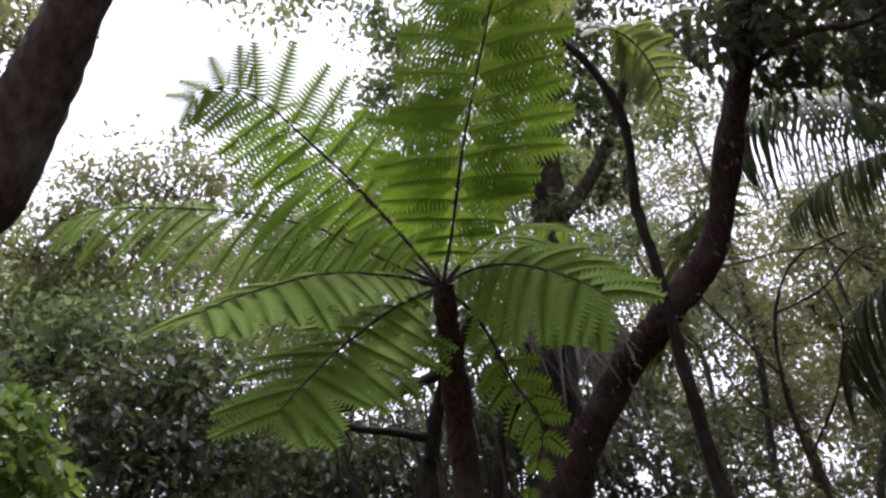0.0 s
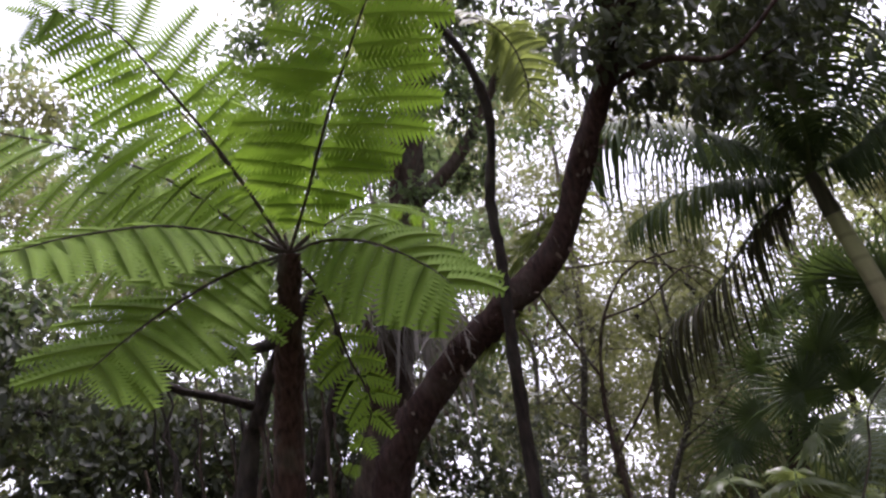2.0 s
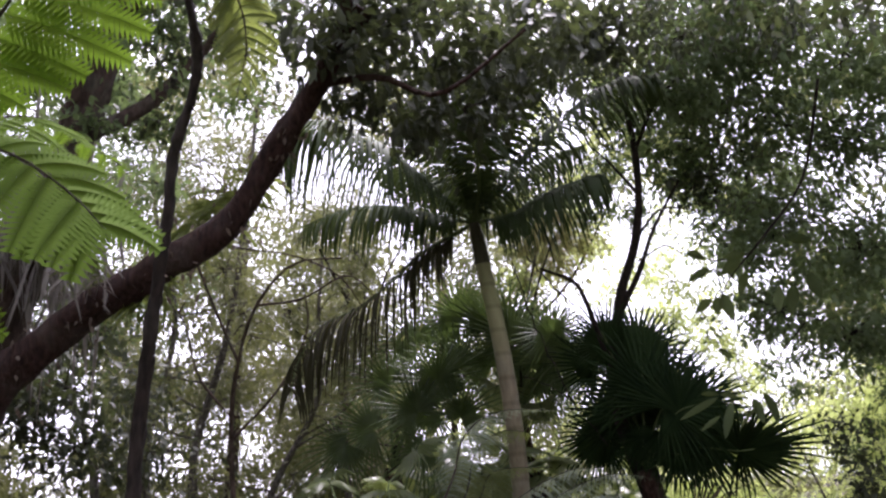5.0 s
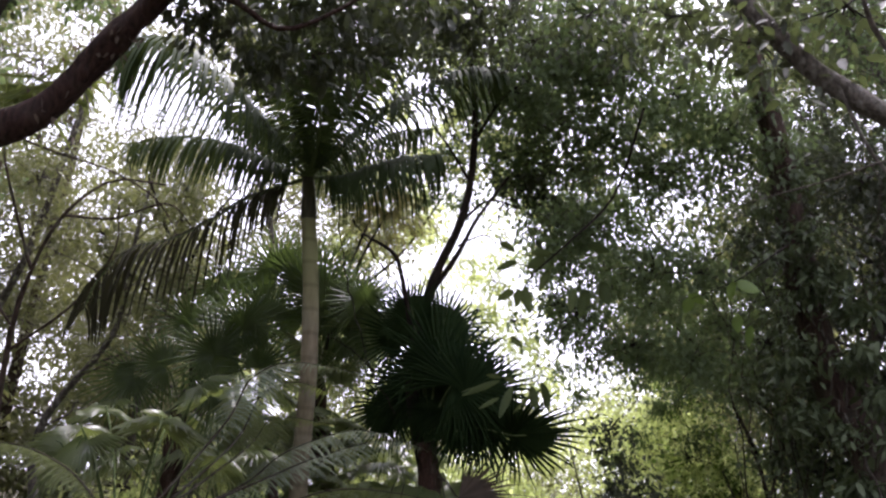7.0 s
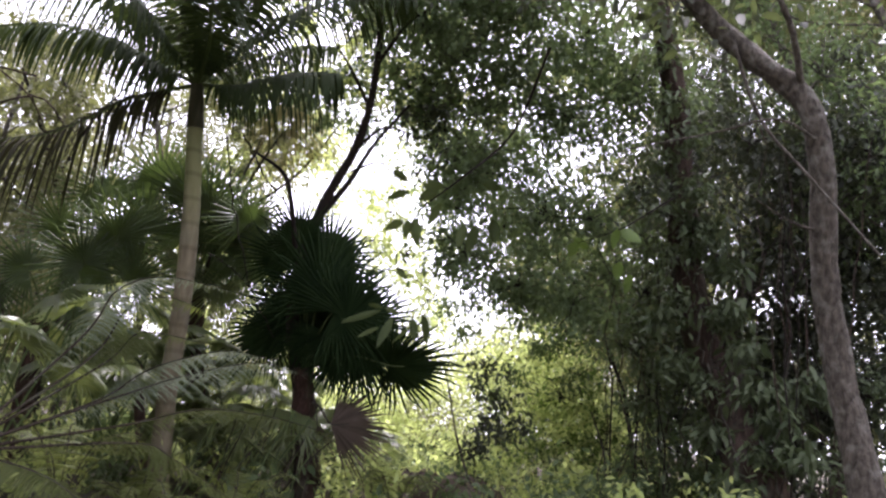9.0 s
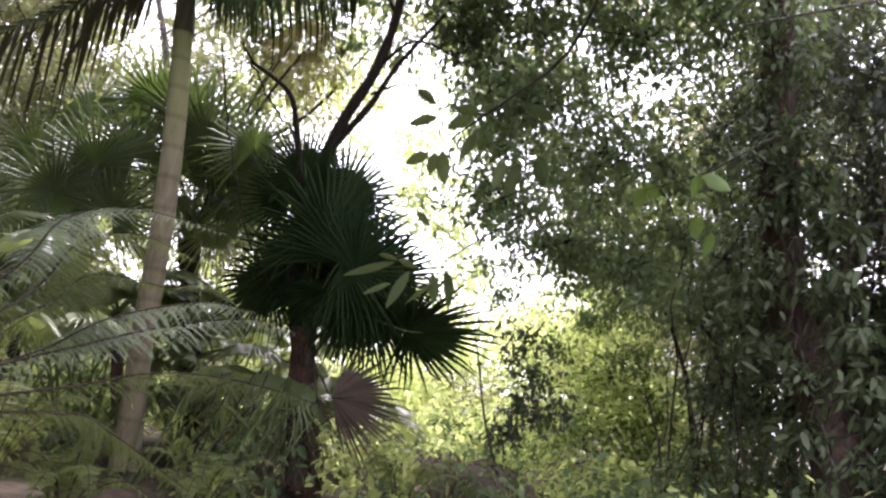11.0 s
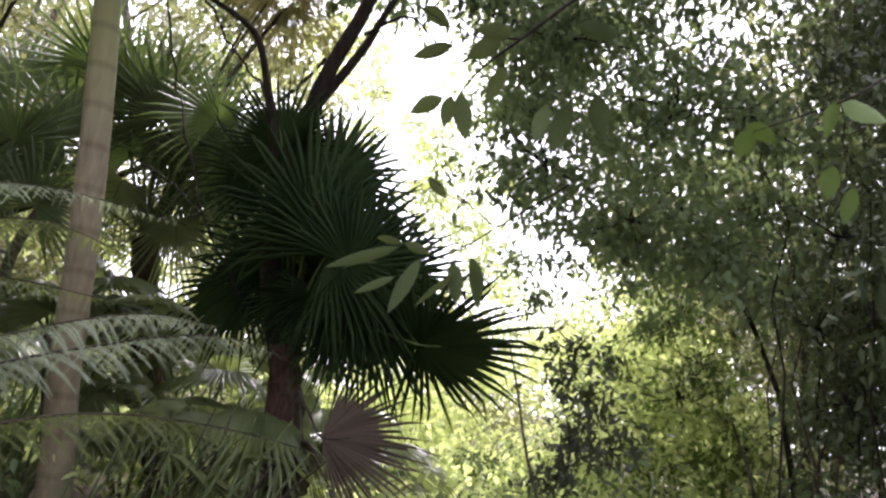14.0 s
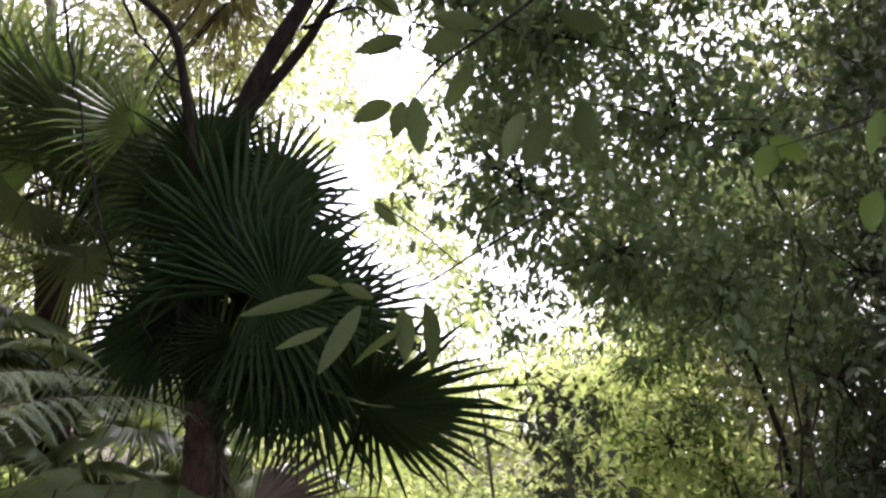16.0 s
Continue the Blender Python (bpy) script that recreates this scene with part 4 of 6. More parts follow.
for k in range(5):
    a = 2 * np.pi * (k + 0.3) / 5
    out = np.array([math.cos(a), math.sin(a), 0])
    fan_leaf(thin_stem, top, top + out * 0.45 + [0, 0, 0.35], out + [0, 0, 0.2], unit(np.array([0, 0, 1.0]) - out * 0.3), 0.5, 30, 250, FAN_GREEN, GREEN_STALK, dice(150 + k), 0.3, 0.3, thin=0.28)

# ---- low tree fern in front of the palms ----
LOW = (2.95, 6.11, 0.97)
low_fern = thing("tree_fern", "low tree fern with long arching fronds, some coloured with grey sky sheen", "tree fern", foot_at(3.14, 5.78))
g = Geo()
tube(g, [low_fern.location[:], (3.04, 6.01, 0.35), LOW], 0.13, 0.09, 24, 12, 0.18, 0.03, dice(31))
part("trunk", g, FERN_TRUNK, low_fern, "short fibrous trunk", True)

def low_frond(ctrl, size, blade, drop):
    fern_frond(low_fern, ctrl, size * 0.62, 60, blade, width=0.062, lace=0.8, rng=dice(len(ctrl) + int(size * 50)), droop=drop)


low_frond([LOW, (4.40, 6.88, 1.45), (5.36, 7.32, 1.76), (6.34, 7.52, 1.98), (7.24, 7.56, 1.85)], 0.6, FERN_SHEEN, 0.5)
low_frond([LOW, (4.40, 6.66, 1.21), (5.31, 7.01, 1.40), (6.24, 7.13, 1.39), (7.28, 7.02, 1.22)], 0.6, FERN_DULL, 0.5)
low_frond([LOW, (4.01, 6.95, 1.95), (4.37, 7.24, 2.45), (5.06, 7.64, 2.73), (6.10, 7.88, 2.76)], 0.5, FERN_SHEEN, 0.5)
low_frond([LOW, (4.11, 6.94, 1.77), (4.53, 7.33, 2.29), (5.11, 7.66, 2.52), (5.84, 7.94, 2.43)], 0.5, FERN_DULL, 0.6)
low_frond([LOW, (4.23, 6.92, 1.73), (4.71, 7.31, 2.08), (5.63, 7.63, 2.10)], 0.45, FERN_DULL, 0.6)
low_frond([LOW, (4.38, 6.45, 1.07), (4.72, 6.34, 0.97), (5.27, 6.17, 0.64)], 0.5, FERN_DULL, 0.6)
low_frond([LOW, (4.24, 6.92, 1.40), (4.90, 7.37, 1.75), (5.76, 7.58, 2.04), (6.42, 7.70, 2.06)], 0.55, FERN_SHEEN, 0.7)
low_frond([LOW, (2.60, 6.43, 1.44), (2.19, 6.82, 1.63), (1.84, 7.18, 1.50)], 0.48, FERN_DULL, 0.5)
low_frond([LOW, (2.55, 6.02, 1.07), (1.98, 5.84, 1.11), (1.63, 5.67, 0.88)], 0.48, FERN_DULL, 0.5)
low_frond([LOW, (3.13, 5.62, 0.95), (3.35, 5.20, 0.85), (3.62, 4.81, 0.55)], 0.45, FERN_DULL, 0.5)

# ---- ferns on the ground ----
def ground_fern(x, y, n, reach, seed, blade=FERN_DULL):
    """A rosette of short arching fronds rising from the ground."""
    rng = dice(seed)
    base = np.array(foot_at(x, y))
    root = thing("ground_fern", "low fern with arching dull green fronds on the forest floor", "fern", tuple(base), "ground ferns")
    for k in range(n):
        a = 2 * np.pi * (k + rng.random() * 0.6) / n
        out = np.array([math.cos(a), math.sin(a), 0]) * reach * rng.uniform(0.8, 1.1)
        rise = reach * rng.uniform(0.6, 1.0)
        fern_frond(root, [base, base + out * 0.3 + [0, 0, rise * 0.75], base + out * 0.7 + [0, 0, rise], base + out * 1.1 + [0, 0, rise * 0.7]], 0.24 * reach, 12, blade, width=0.1, rng=rng, thick=0.007, droop=0.25, lace=0.6)


for x, y, n, reach in (
    (*(5.55, 6.51), 7, 0.6), (*(4.52, 6.39), 7, 0.55), (*(4.32, 7.55), 7, 1.0), (*(4.75, 7.1), 6, 0.5), (*(2.33, 6.48), 7, 1.1), (*(1.49, 6.01), 7, 1.2), (*(7.64, 6.52), 6, 0.7),
):
    ground_fern(x, y, n, reach, int(abs(x * 17 + y * 5)))

pile = thing("dead_fronds", "heap of fallen brown palm fronds on the ground", "dead leaves", foot_at(8.80, 7.06))
heart = np.array((8.80, 7.04, 0.48))
for k in range(7):
    a, rng = 2 * np.pi * k / 7, dice(80 + k)
    out = np.array([math.cos(a), math.sin(a), 0.15]) * 0.9
    palm_frond(pile, [heart, heart + out * 0.5 + [0, 0, 0.35], heart + out + [0, 0, 0.1]], 0.4, 26, DEAD, STALK, 0.035, 1.2, rng, label="fallen brown frond")

# ---- grey curved tree ----
curved = thing("grey_tree", "pale grey blotched tree with a bent trunk", "tree", foot_at(6.36, 1.10))
woody(curved, [
    ([curved.location[:], (6.47, 1.31, 1.36), (6.50, 1.44, 1.98), (6.42, 1.51, 2.65), (6.27, 1.47, 3.36), (6.17, 1.54, 3.80), (6.03, 1.82, 4.12), (5.91, 2.14, 4.52), (5.67, 2.49, 5.16)], 0.1, 0.065),
    ([(6.22, 1.46, 3.51), (5.81, 1.59, 3.55), (5.61, 1.92, 3.45), (5.39, 2.42, 3.35)], 0.012, 0.004),
    ([(5.92, 1.93, 4.24), (5.95, 1.75, 3.64), (6.00, 1.45, 3.19), (6.05, 1.09, 2.68)], 0.014, 0.006),
    ([(6.15, 1.55, 3.84), (5.87, 1.52, 4.18), (5.64, 1.58, 4.51), (5.41, 1.52, 4.87)], 0.025, 0.012),
    ([(6.35, 1.49, 2.94), (6.12, 1.64, 2.98), (5.82, 1.93, 3.22)], 0.009, 0.003),
], GREY_BARK, dice(16), knobs=0.12)
leafy(curved, [(5.92, 2.47, 4.84, 0.53), (5.66, 2.94, 5.18, 0.49), (5.95, 1.82, 4.85, 0.47)], 0.12, CANOPY_DARK, dice(17), dense=0.55, bark=DARK_BARK)

# ---- bare dark tree behind the fan palm ----
dark = thing("dark_tree", "dark-limbed tree behind a fan palm with a high leafy crown", "tree", foot_at(7.69, 7.96))
woody(dark, [
    ([dark.location[:], (6.77, 7.75, 2.60), (6.75, 7.51, 3.73), (6.77, 7.34, 4.17), (6.84, 7.11, 4.60), (6.82, 6.86, 5.15), (6.63, 6.59, 5.86), (6.35, 6.37, 6.50)], 0.085, 0.03),
    ([(6.77, 7.45, 3.88), (6.92, 7.16, 4.33), (7.00, 6.90, 4.77), (7.15, 6.50, 5.27)], 0.045, 0.015),
    ([(6.86, 7.05, 4.71), (6.98, 6.69, 4.95), (7.26, 6.35, 4.83)], 0.02, 0.008),
    ([(6.81, 6.85, 5.19), (6.49, 6.89, 5.57), (6.21, 6.94, 5.84)], 0.025, 0.01),
    ([(6.89, 7.14, 4.43), (7.00, 6.75, 4.51), (7.14, 6.56, 4.31)], 0.015, 0.006),
    ([(6.70, 6.66, 5.67), (6.78, 6.27, 6.14), (6.94, 5.96, 6.35)], 0.025, 0.01),
    ([(6.57, 7.61, 3.41), (6.28, 7.49, 4.04), (6.13, 7.51, 4.26), (5.80, 7.66, 4.43)], 0.035, 0.02),
], DARK_BARK, dice(18))

vine = thing("hanging_vine", "thin dark vine hanging before the fan palms", "vine", (5.76, 7.86, 4.66))
for ctrl, r in (
    ([(5.76, 7.86, 4.66), (6.20, 7.83, 4.17), (6.53, 7.79, 3.93)], 0.012),
    ([(5.55, 7.86, 4.56), (5.86, 7.99, 3.81), (6.10, 7.97, 3.23), (6.26, 7.99, 2.89), (6.64, 7.90, 2.33)], 0.009),
    ([(5.80, 8.29, 3.23), (6.02, 8.14, 3.11), (6.26, 7.99, 2.89)], 0.007),
):
    g = Geo()
    tube(g, ctrl, r, r * 0.8, 24, 5, 0.08, rng=dice(int(r * 1000)), wander=0.012)
    part("strand", g, DARK_BARK, vine)

# ---- curtain of foliage ----
wall_tree = thing("vine_tree", "tall tree wrapped in glossy climbing vines", "tree", foot_at(10.03, 3.19))
woody(wall_tree, [
    ([wall_tree.location[:], (10.07, 3.42, 1.36), (10.22, 3.79, 2.1), (10.21, 4.11, 2.83), (10.07, 4.26, 3.74), (9.79, 4.22, 4.69), (9.31, 4.13, 5.85), (8.49, 4.06, 7.17)], 0.3, 0.12),
], RED_BARK, dice(19), knobs=0.16)
leafy(wall_tree, [(9.65, 3.98, 3.9, 0.2), (9.49, 4.17, 4.3, 0.22), (9.52, 3.91, 4.56, 0.22), (9.27, 4.16, 4.88, 0.24), (9.31, 3.86, 5.13, 0.22), (9.08, 3.97, 5.5, 0.24), (8.79, 4.02, 5.97, 0.26), (8.53, 3.98, 6.42, 0.28), (9.67, 4.16, 3.23, 0.14), (9.8, 3.72, 3.03, 0.14), (9.77, 3.79, 2.25, 0.13), (9.73, 3.2, 1.55, 0.16)], 0.1, IVY, dice(21), dense=0.9, clump=0.1, droop=0.8, slim=0.4, name="ivy")
for ctrl in (
    [(9.67, 3.32, 0.95), (9.73, 3.47, 1.52), (9.9, 3.76, 2.2), (9.91, 3.98, 2.65), (9.89, 4.01, 3.33), (9.84, 4.07, 3.89)],
    [(9.8, 2.99, 1.11), (9.88, 3.22, 1.61), (10.0, 3.53, 2.15), (9.99, 3.85, 2.53), (9.98, 3.94, 3.07), (9.8, 4.2, 3.81)],
):
    g = Geo()
    tube(g, ctrl, 0.014, 0.01, 30, 5, 0.1, rng=dice(191), wander=0.02)
    part("climbing_stem", g, GREY_BARK, wall_tree, "thin pale climbing stem")
leafy(wall_tree, [(9.66, 4.32, 3.86, 0.34), (10.0, 4.79, 3.39, 0.5), (10.13, 4.99, 2.68, 0.5), (10.28, 4.81, 2.13, 0.45), (10.38, 4.45, 1.46, 0.36), (9.55, 4.68, 4.68, 0.4), (10.35, 2.62, 1.51, 0.36), (10.97, 2.5, 2.29, 0.45)], 0.085, IVY, dice(20), dense=0.65, clump=0.14, droop=0.6, slim=0.45)
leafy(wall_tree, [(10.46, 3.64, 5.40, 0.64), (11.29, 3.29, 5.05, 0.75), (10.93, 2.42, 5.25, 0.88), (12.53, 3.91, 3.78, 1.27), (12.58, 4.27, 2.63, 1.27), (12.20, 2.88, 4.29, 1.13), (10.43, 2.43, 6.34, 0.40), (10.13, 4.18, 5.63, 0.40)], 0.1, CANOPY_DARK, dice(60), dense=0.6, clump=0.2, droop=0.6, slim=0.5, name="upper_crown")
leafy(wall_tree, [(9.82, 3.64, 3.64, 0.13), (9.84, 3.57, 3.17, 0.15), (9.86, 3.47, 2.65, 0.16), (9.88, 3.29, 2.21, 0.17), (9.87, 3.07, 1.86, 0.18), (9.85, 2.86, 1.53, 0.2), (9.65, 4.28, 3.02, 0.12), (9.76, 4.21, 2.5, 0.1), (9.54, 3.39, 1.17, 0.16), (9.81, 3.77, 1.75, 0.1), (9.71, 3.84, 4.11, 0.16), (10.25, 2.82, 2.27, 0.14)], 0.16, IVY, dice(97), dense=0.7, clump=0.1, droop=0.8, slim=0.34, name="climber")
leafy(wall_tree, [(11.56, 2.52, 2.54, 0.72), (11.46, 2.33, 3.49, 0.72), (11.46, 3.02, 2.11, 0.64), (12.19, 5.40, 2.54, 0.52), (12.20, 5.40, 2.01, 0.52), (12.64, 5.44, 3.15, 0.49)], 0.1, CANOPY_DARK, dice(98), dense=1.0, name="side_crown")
# Dark leaves stand in for the shaded hollow behind the vines.
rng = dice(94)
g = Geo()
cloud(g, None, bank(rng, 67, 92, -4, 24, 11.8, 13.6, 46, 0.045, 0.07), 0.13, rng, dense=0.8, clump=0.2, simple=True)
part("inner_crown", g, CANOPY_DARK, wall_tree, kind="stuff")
rng = dice(61)
for k in range(26):
    foot = np.array((10.20, 5.41, 1.03)) * (1 - k / 25) + np.array((10.45, 2.29, 1.35)) * k / 25 + rng.normal(0, 0.3, 3) * [1, 1, 0]
    rise, sway = rng.uniform(1.6, 5.0), rng.normal(0, 0.3, 3)
    g = Geo()
    tube(g, [foot - [0, 0, 1.2], foot + sway * 0.5 + [0, 0, rise * 0.4], foot + sway + [0, 0, rise]], rng.uniform(0.006, 0.016), 0.005, 12, 5, 0.05, rng=rng, wander=0.05)
    part("vine", g, RED_BARK if k % 3 else DARK_BARK, wall_tree)
mid_tree = thing("canopy_tree", "tree with dense small dark leaves and gaps of sky", "tree", foot_at(11.75, 5.71))
woody(mid_tree, [
    ([mid_tree.location[:], (11.66, 5.94, 2.14), (11.36, 6.28, 3.16), (11.11, 6.5, 3.74), (10.73, 6.72, 4.14), (10.6, 6.52, 4.8), (10.1, 6.57, 5.46), (9.58, 6.43, 6.19)], 0.03, 0.016),
    ([(10.61, 6.54, 4.74), (10.61, 6.11, 4.76), (10.55, 5.67, 4.87), (10.44, 5.24, 5.02)], 0.022, 0.01),
    ([(10.73, 6.72, 4.14), (10.32, 7.03, 4.34), (9.81, 7.14, 4.71)], 0.018, 0.008),
], DARK_BARK, dice(23), knobs=0.15)
leafy(mid_tree, [(8.19, 6.20, 4.72, 0.74), (8.22, 6.31, 3.67, 0.58), (8.87, 5.96, 3.34, 0.67), (8.96, 5.64, 4.24, 0.67), (9.49, 5.49, 3.21, 0.68), (8.25, 5.99, 5.99, 0.93), (8.97, 5.37, 5.55, 0.93), (8.80, 5.14, 6.57, 0.94), (7.53, 5.94, 6.63, 0.91), (7.90, 5.25, 6.91, 0.98), (7.03, 6.34, 6.36, 0.67), (7.29, 5.53, 7.33, 0.98), (9.53, 5.32, 4.35, 0.69), (9.37, 4.69, 6.11, 0.86)], 0.085, CANOPY, dice(24), dense=0.88, clump=0.16, droop=0.5, slim=0.46)

leafy(mid_tree, [(8.99, 7.27, 4.57, 0.32), (9.23, 7.04, 5.01, 0.33), (9.65, 6.90, 4.44, 0.39), (9.31, 7.25, 3.94, 0.32), (10.20, 6.67, 4.18, 0.40), (10.47, 6.23, 4.20, 0.40), (10.78, 5.82, 3.91, 0.40), (10.24, 6.91, 3.59, 0.28), (10.65, 6.29, 3.53, 0.34), (11.04, 5.65, 3.20, 0.45), (10.69, 5.19, 4.33, 0.44), (9.36, 6.92, 5.43, 0.34), (10.14, 6.69, 4.86, 0.29)], 0.075, CANOPY, dice(59), dense=0.9, clump=0.14, droop=0.5, slim=0.46, name="inner_crown")
leafy(mid_tree, [(10.04, 7.57, 6.53, 0.85), (10.20, 6.93, 7.14, 0.76), (11.23, 6.45, 5.82, 0.76), (11.28, 7.07, 4.56, 0.76), (11.86, 6.43, 3.97, 0.85), (11.74, 5.99, 5.22, 0.76), (10.62, 7.77, 4.95, 0.66), (12.64, 5.75, 4.66, 0.88), (12.96, 5.69, 3.38, 0.88), (12.37, 5.14, 6.25, 0.79), (9.33, 7.36, 7.88, 0.76), (9.64, 6.60, 8.29, 0.66), (12.08, 8.39, 5.13, 0.61), (12.88, 7.58, 4.34, 0.69), (13.04, 6.74, 5.17, 0.61), (13.28, 7.34, 3.09, 0.69), (13.49, 6.42, 4.18, 0.76), (12.94, 6.05, 6.10, 0.69), (11.30, 8.81, 6.04, 0.53), (13.81, 6.31, 2.52, 0.76), (13.11, 4.53, 4.93, 0.88), (13.22, 3.43, 5.75, 0.98)], 0.13, WOODS, dice(91), dense=0.4, clump=0.24, droop=0.6, slim=0.5, name="outer_crown", simple=True)

leafy(mid_tree, [(9.68, 8.43, 6.11, 0.34), (10.25, 8.03, 5.85, 0.40), (10.47, 7.50, 6.18, 0.37), (10.22, 8.41, 5.35, 0.31), (10.74, 7.89, 5.23, 0.37), (10.91, 7.28, 5.74, 0.37)], 0.06, CANOPY, dice(102), dense=0.7, clump=0.13, droop=0.45, slim=0.6, name="side_crown")
leafy(mid_tree, [(9.71, 8.08, 4.37, 0.26), (10.02, 7.95, 3.84, 0.26), (10.08, 7.71, 4.29, 0.26), (9.49, 8.02, 4.93, 0.24), (10.22, 7.87, 3.39, 0.18), (11.0, 7.42, 3.3, 0.26), (11.27, 7.14, 2.86, 0.26), (10.49, 7.58, 3.79, 0.28), (9.96, 8.18, 3.31, 0.13), (10.18, 8.03, 2.96, 0.11), (10.96, 7.49, 2.45, 0.12), (10.8, 7.74, 2.06, 0.1), (9.23, 8.01, 5.4, 0.22), (11.12, 7.0, 3.52, 0.28), (11.42, 6.83, 2.35, 0.2)], 0.08, CANOPY, dice(106), dense=1.0, clump=0.12, droop=0.6, slim=0.46, name="edge_crown")
leafy(mid_tree, [(10.12, 8.57, 6.29, 0.36), (10.6, 8.25, 6.0, 0.36), (10.78, 7.78, 6.36, 0.3), (10.58, 8.55, 5.57, 0.34), (11.08, 8.06, 5.42, 0.36), (11.51, 7.76, 4.96, 0.34), (11.91, 7.22, 4.86, 0.34), (12.22, 6.67, 4.89, 0.34), (12.24, 6.03, 5.11, 0.34), (11.86, 5.64, 5.85, 0.3), (10.34, 8.12, 6.58, 0.3), (11.98, 7.38, 4.35, 0.34), (12.34, 6.84, 4.25, 0.34), (12.36, 6.25, 4.43, 0.34), (11.52, 7.98, 4.51, 0.3)], 0.09, CANOPY, dice(107), dense=0.6, clump=0.14, droop=0.6, slim=0.46, name="rear_crown")
leafy(wall_tree, [(12.06, 6.07, 6.04, 0.3), (12.12, 5.61, 6.29, 0.34), (12.49, 5.46, 5.66, 0.32), (12.42, 5.94, 5.39, 0.3), (12.16, 6.32, 5.61, 0.26), (11.99, 5.34, 6.69, 0.36), (12.62, 5.4, 4.83, 0.3)], 0.09, CANOPY_DARK, dice(108), dense=0.75, clump=0.14, droop=0.6, slim=0.46, name="rear_crown")

leafy(mid_tree, [(5.50, 5.74, 6.47, 0.34), (6.05, 5.41, 6.67, 0.36), (6.29, 5.20, 6.28, 0.32), (6.45, 4.60, 6.36, 0.36), (6.87, 4.41, 6.04, 0.30), (6.71, 4.00, 6.25, 0.36), (6.96, 3.59, 5.90, 0.32), (6.92, 3.14, 5.95, 0.34), (6.01, 5.82, 6.25, 0.26)], 0.09, CANOPY_DARK, dice(141), dense=0.65, clump=0.15, droop=0.6, slim=0.46, name="upper_crown")

# ---- woods round about ----
def wood_tree(x, y, height, girth, rng, leaf=0.09, mat=WOODS, bark=GREY_BARK, low=0.25, spread=0.2, dense=0.5, n=13, lean=(0, 0), label="slim woodland tree with small scattered leaves", group="woodland trees"):
    """A slim tree: a wandering trunk, limbs that rise from it and loose masses of small leaves."""
    base = np.array(foot_at(x, y))
    root = thing("woodland_tree", label, "tree", tuple(base), group)
    top = base + np.array([lean[0], lean[1], height])
    way = [base] + [base + (top - base) * u + rng.normal(0, 0.04 * height, 3) * [1, 1, 0.2] for u in (0.25, 0.5, 0.75)] + [top]
    girth *= 0.62
    stems, masses = [(way, girth, girth * 0.35)], [(*top, spread * height * 0.7)]
    line = smooth_line(way, 40)
    for k in range(n):
        u = low + (0.95 - low) * (k + rng.random()) / n
        p, a = line[int(u * 39)], rng.uniform(0, 2 * np.pi)
        reach = spread * height * rng.uniform(0.6, 1.2) * (1.1 - 0.5 * u)
        q = p + np.array([math.cos(a), math.sin(a), rng.uniform(0.2, 0.7)]) * reach
        stems.append(([p, (p + q) / 2 + rng.normal(0, 0.08 * reach, 3), q], girth * 0.38 * (1.2 - u), 0.008))
        masses.append((*q, reach * rng.uniform(0.4, 0.6)))
    woody(root, stems, bark, rng)
    leafy(root, masses, leaf, mat, rng, bark=bark, dense=dense, simple=True, clump=0.2, name="crown")
    return root



def plant(x, y, h, girth, lean, mat, dense):
    wood_tree(x, y, h, girth, dice(int(abs(x * 37 + y * 11))), mat=mat, dense=dense, lean=lean)


plant(*(2.95, 12.76), 8.5, 0.13, (0.6, 0), WOODS, 0.5)
plant(*(2.43, 14.82), 9.5, 0.11, (-0.5, 0), WOODS, 0.5)
plant(*(3.68, 11.61), 6.0, 0.10, (0.8, 0.3), WOODS, 0.5)
plant(*(1.15, 13.89), 9.0, 0.12, (-0.3, 0), WOODS, 0.5)
plant(*(0.05, 12.38), 9.5, 0.12, (0.2, 0), CANOPY, 0.6)
plant(*(-1.21, 12.71), 9.0, 0.12, (0.2, 0), CANOPY, 0.6)
plant(*(5.41, 13.71), 7.0, 0.12, (0.4, 0), WOODS, 0.5)
plant(*(6.10, 12.39), 9.0, 0.12, (-0.4, 0), WOODS, 0.55)
plant(*(13.35, 6.28), 8, 0.1, (0.4, 0), CANOPY, 0.35)
plant(*(12.83, 5.06), 9, 0.16, (0.4, 0), CANOPY_DARK, 0.5)
plant(*(12.24, 3.84), 11, 0.16, (0, 0), CANOPY_DARK, 0.4)
plant(*(11.55, 2.66), 10, 0.16, (0, 0), CANOPY, 0.45)
plant(*(-3.81, 11.62), 8.0, 0.12, (0.2, 0), CANOPY, 0.6)
plant(*(-6.75, 12.14), 9.0, 0.14, (0.1, 0), WOODS, 0.7)
plant(*(-7.60, 10.31), 8.0, 0.14, (-0.2, 0), WOODS, 0.7)
plant(*(-8.13, 8.52), 9.0, 0.14, (0.1, 0), WOODS, 0.7)

backing = thing("yellowing_tree", "tree with loose yellow-green leaves behind the palms", "tree", foot_at(5.56, 12.11))
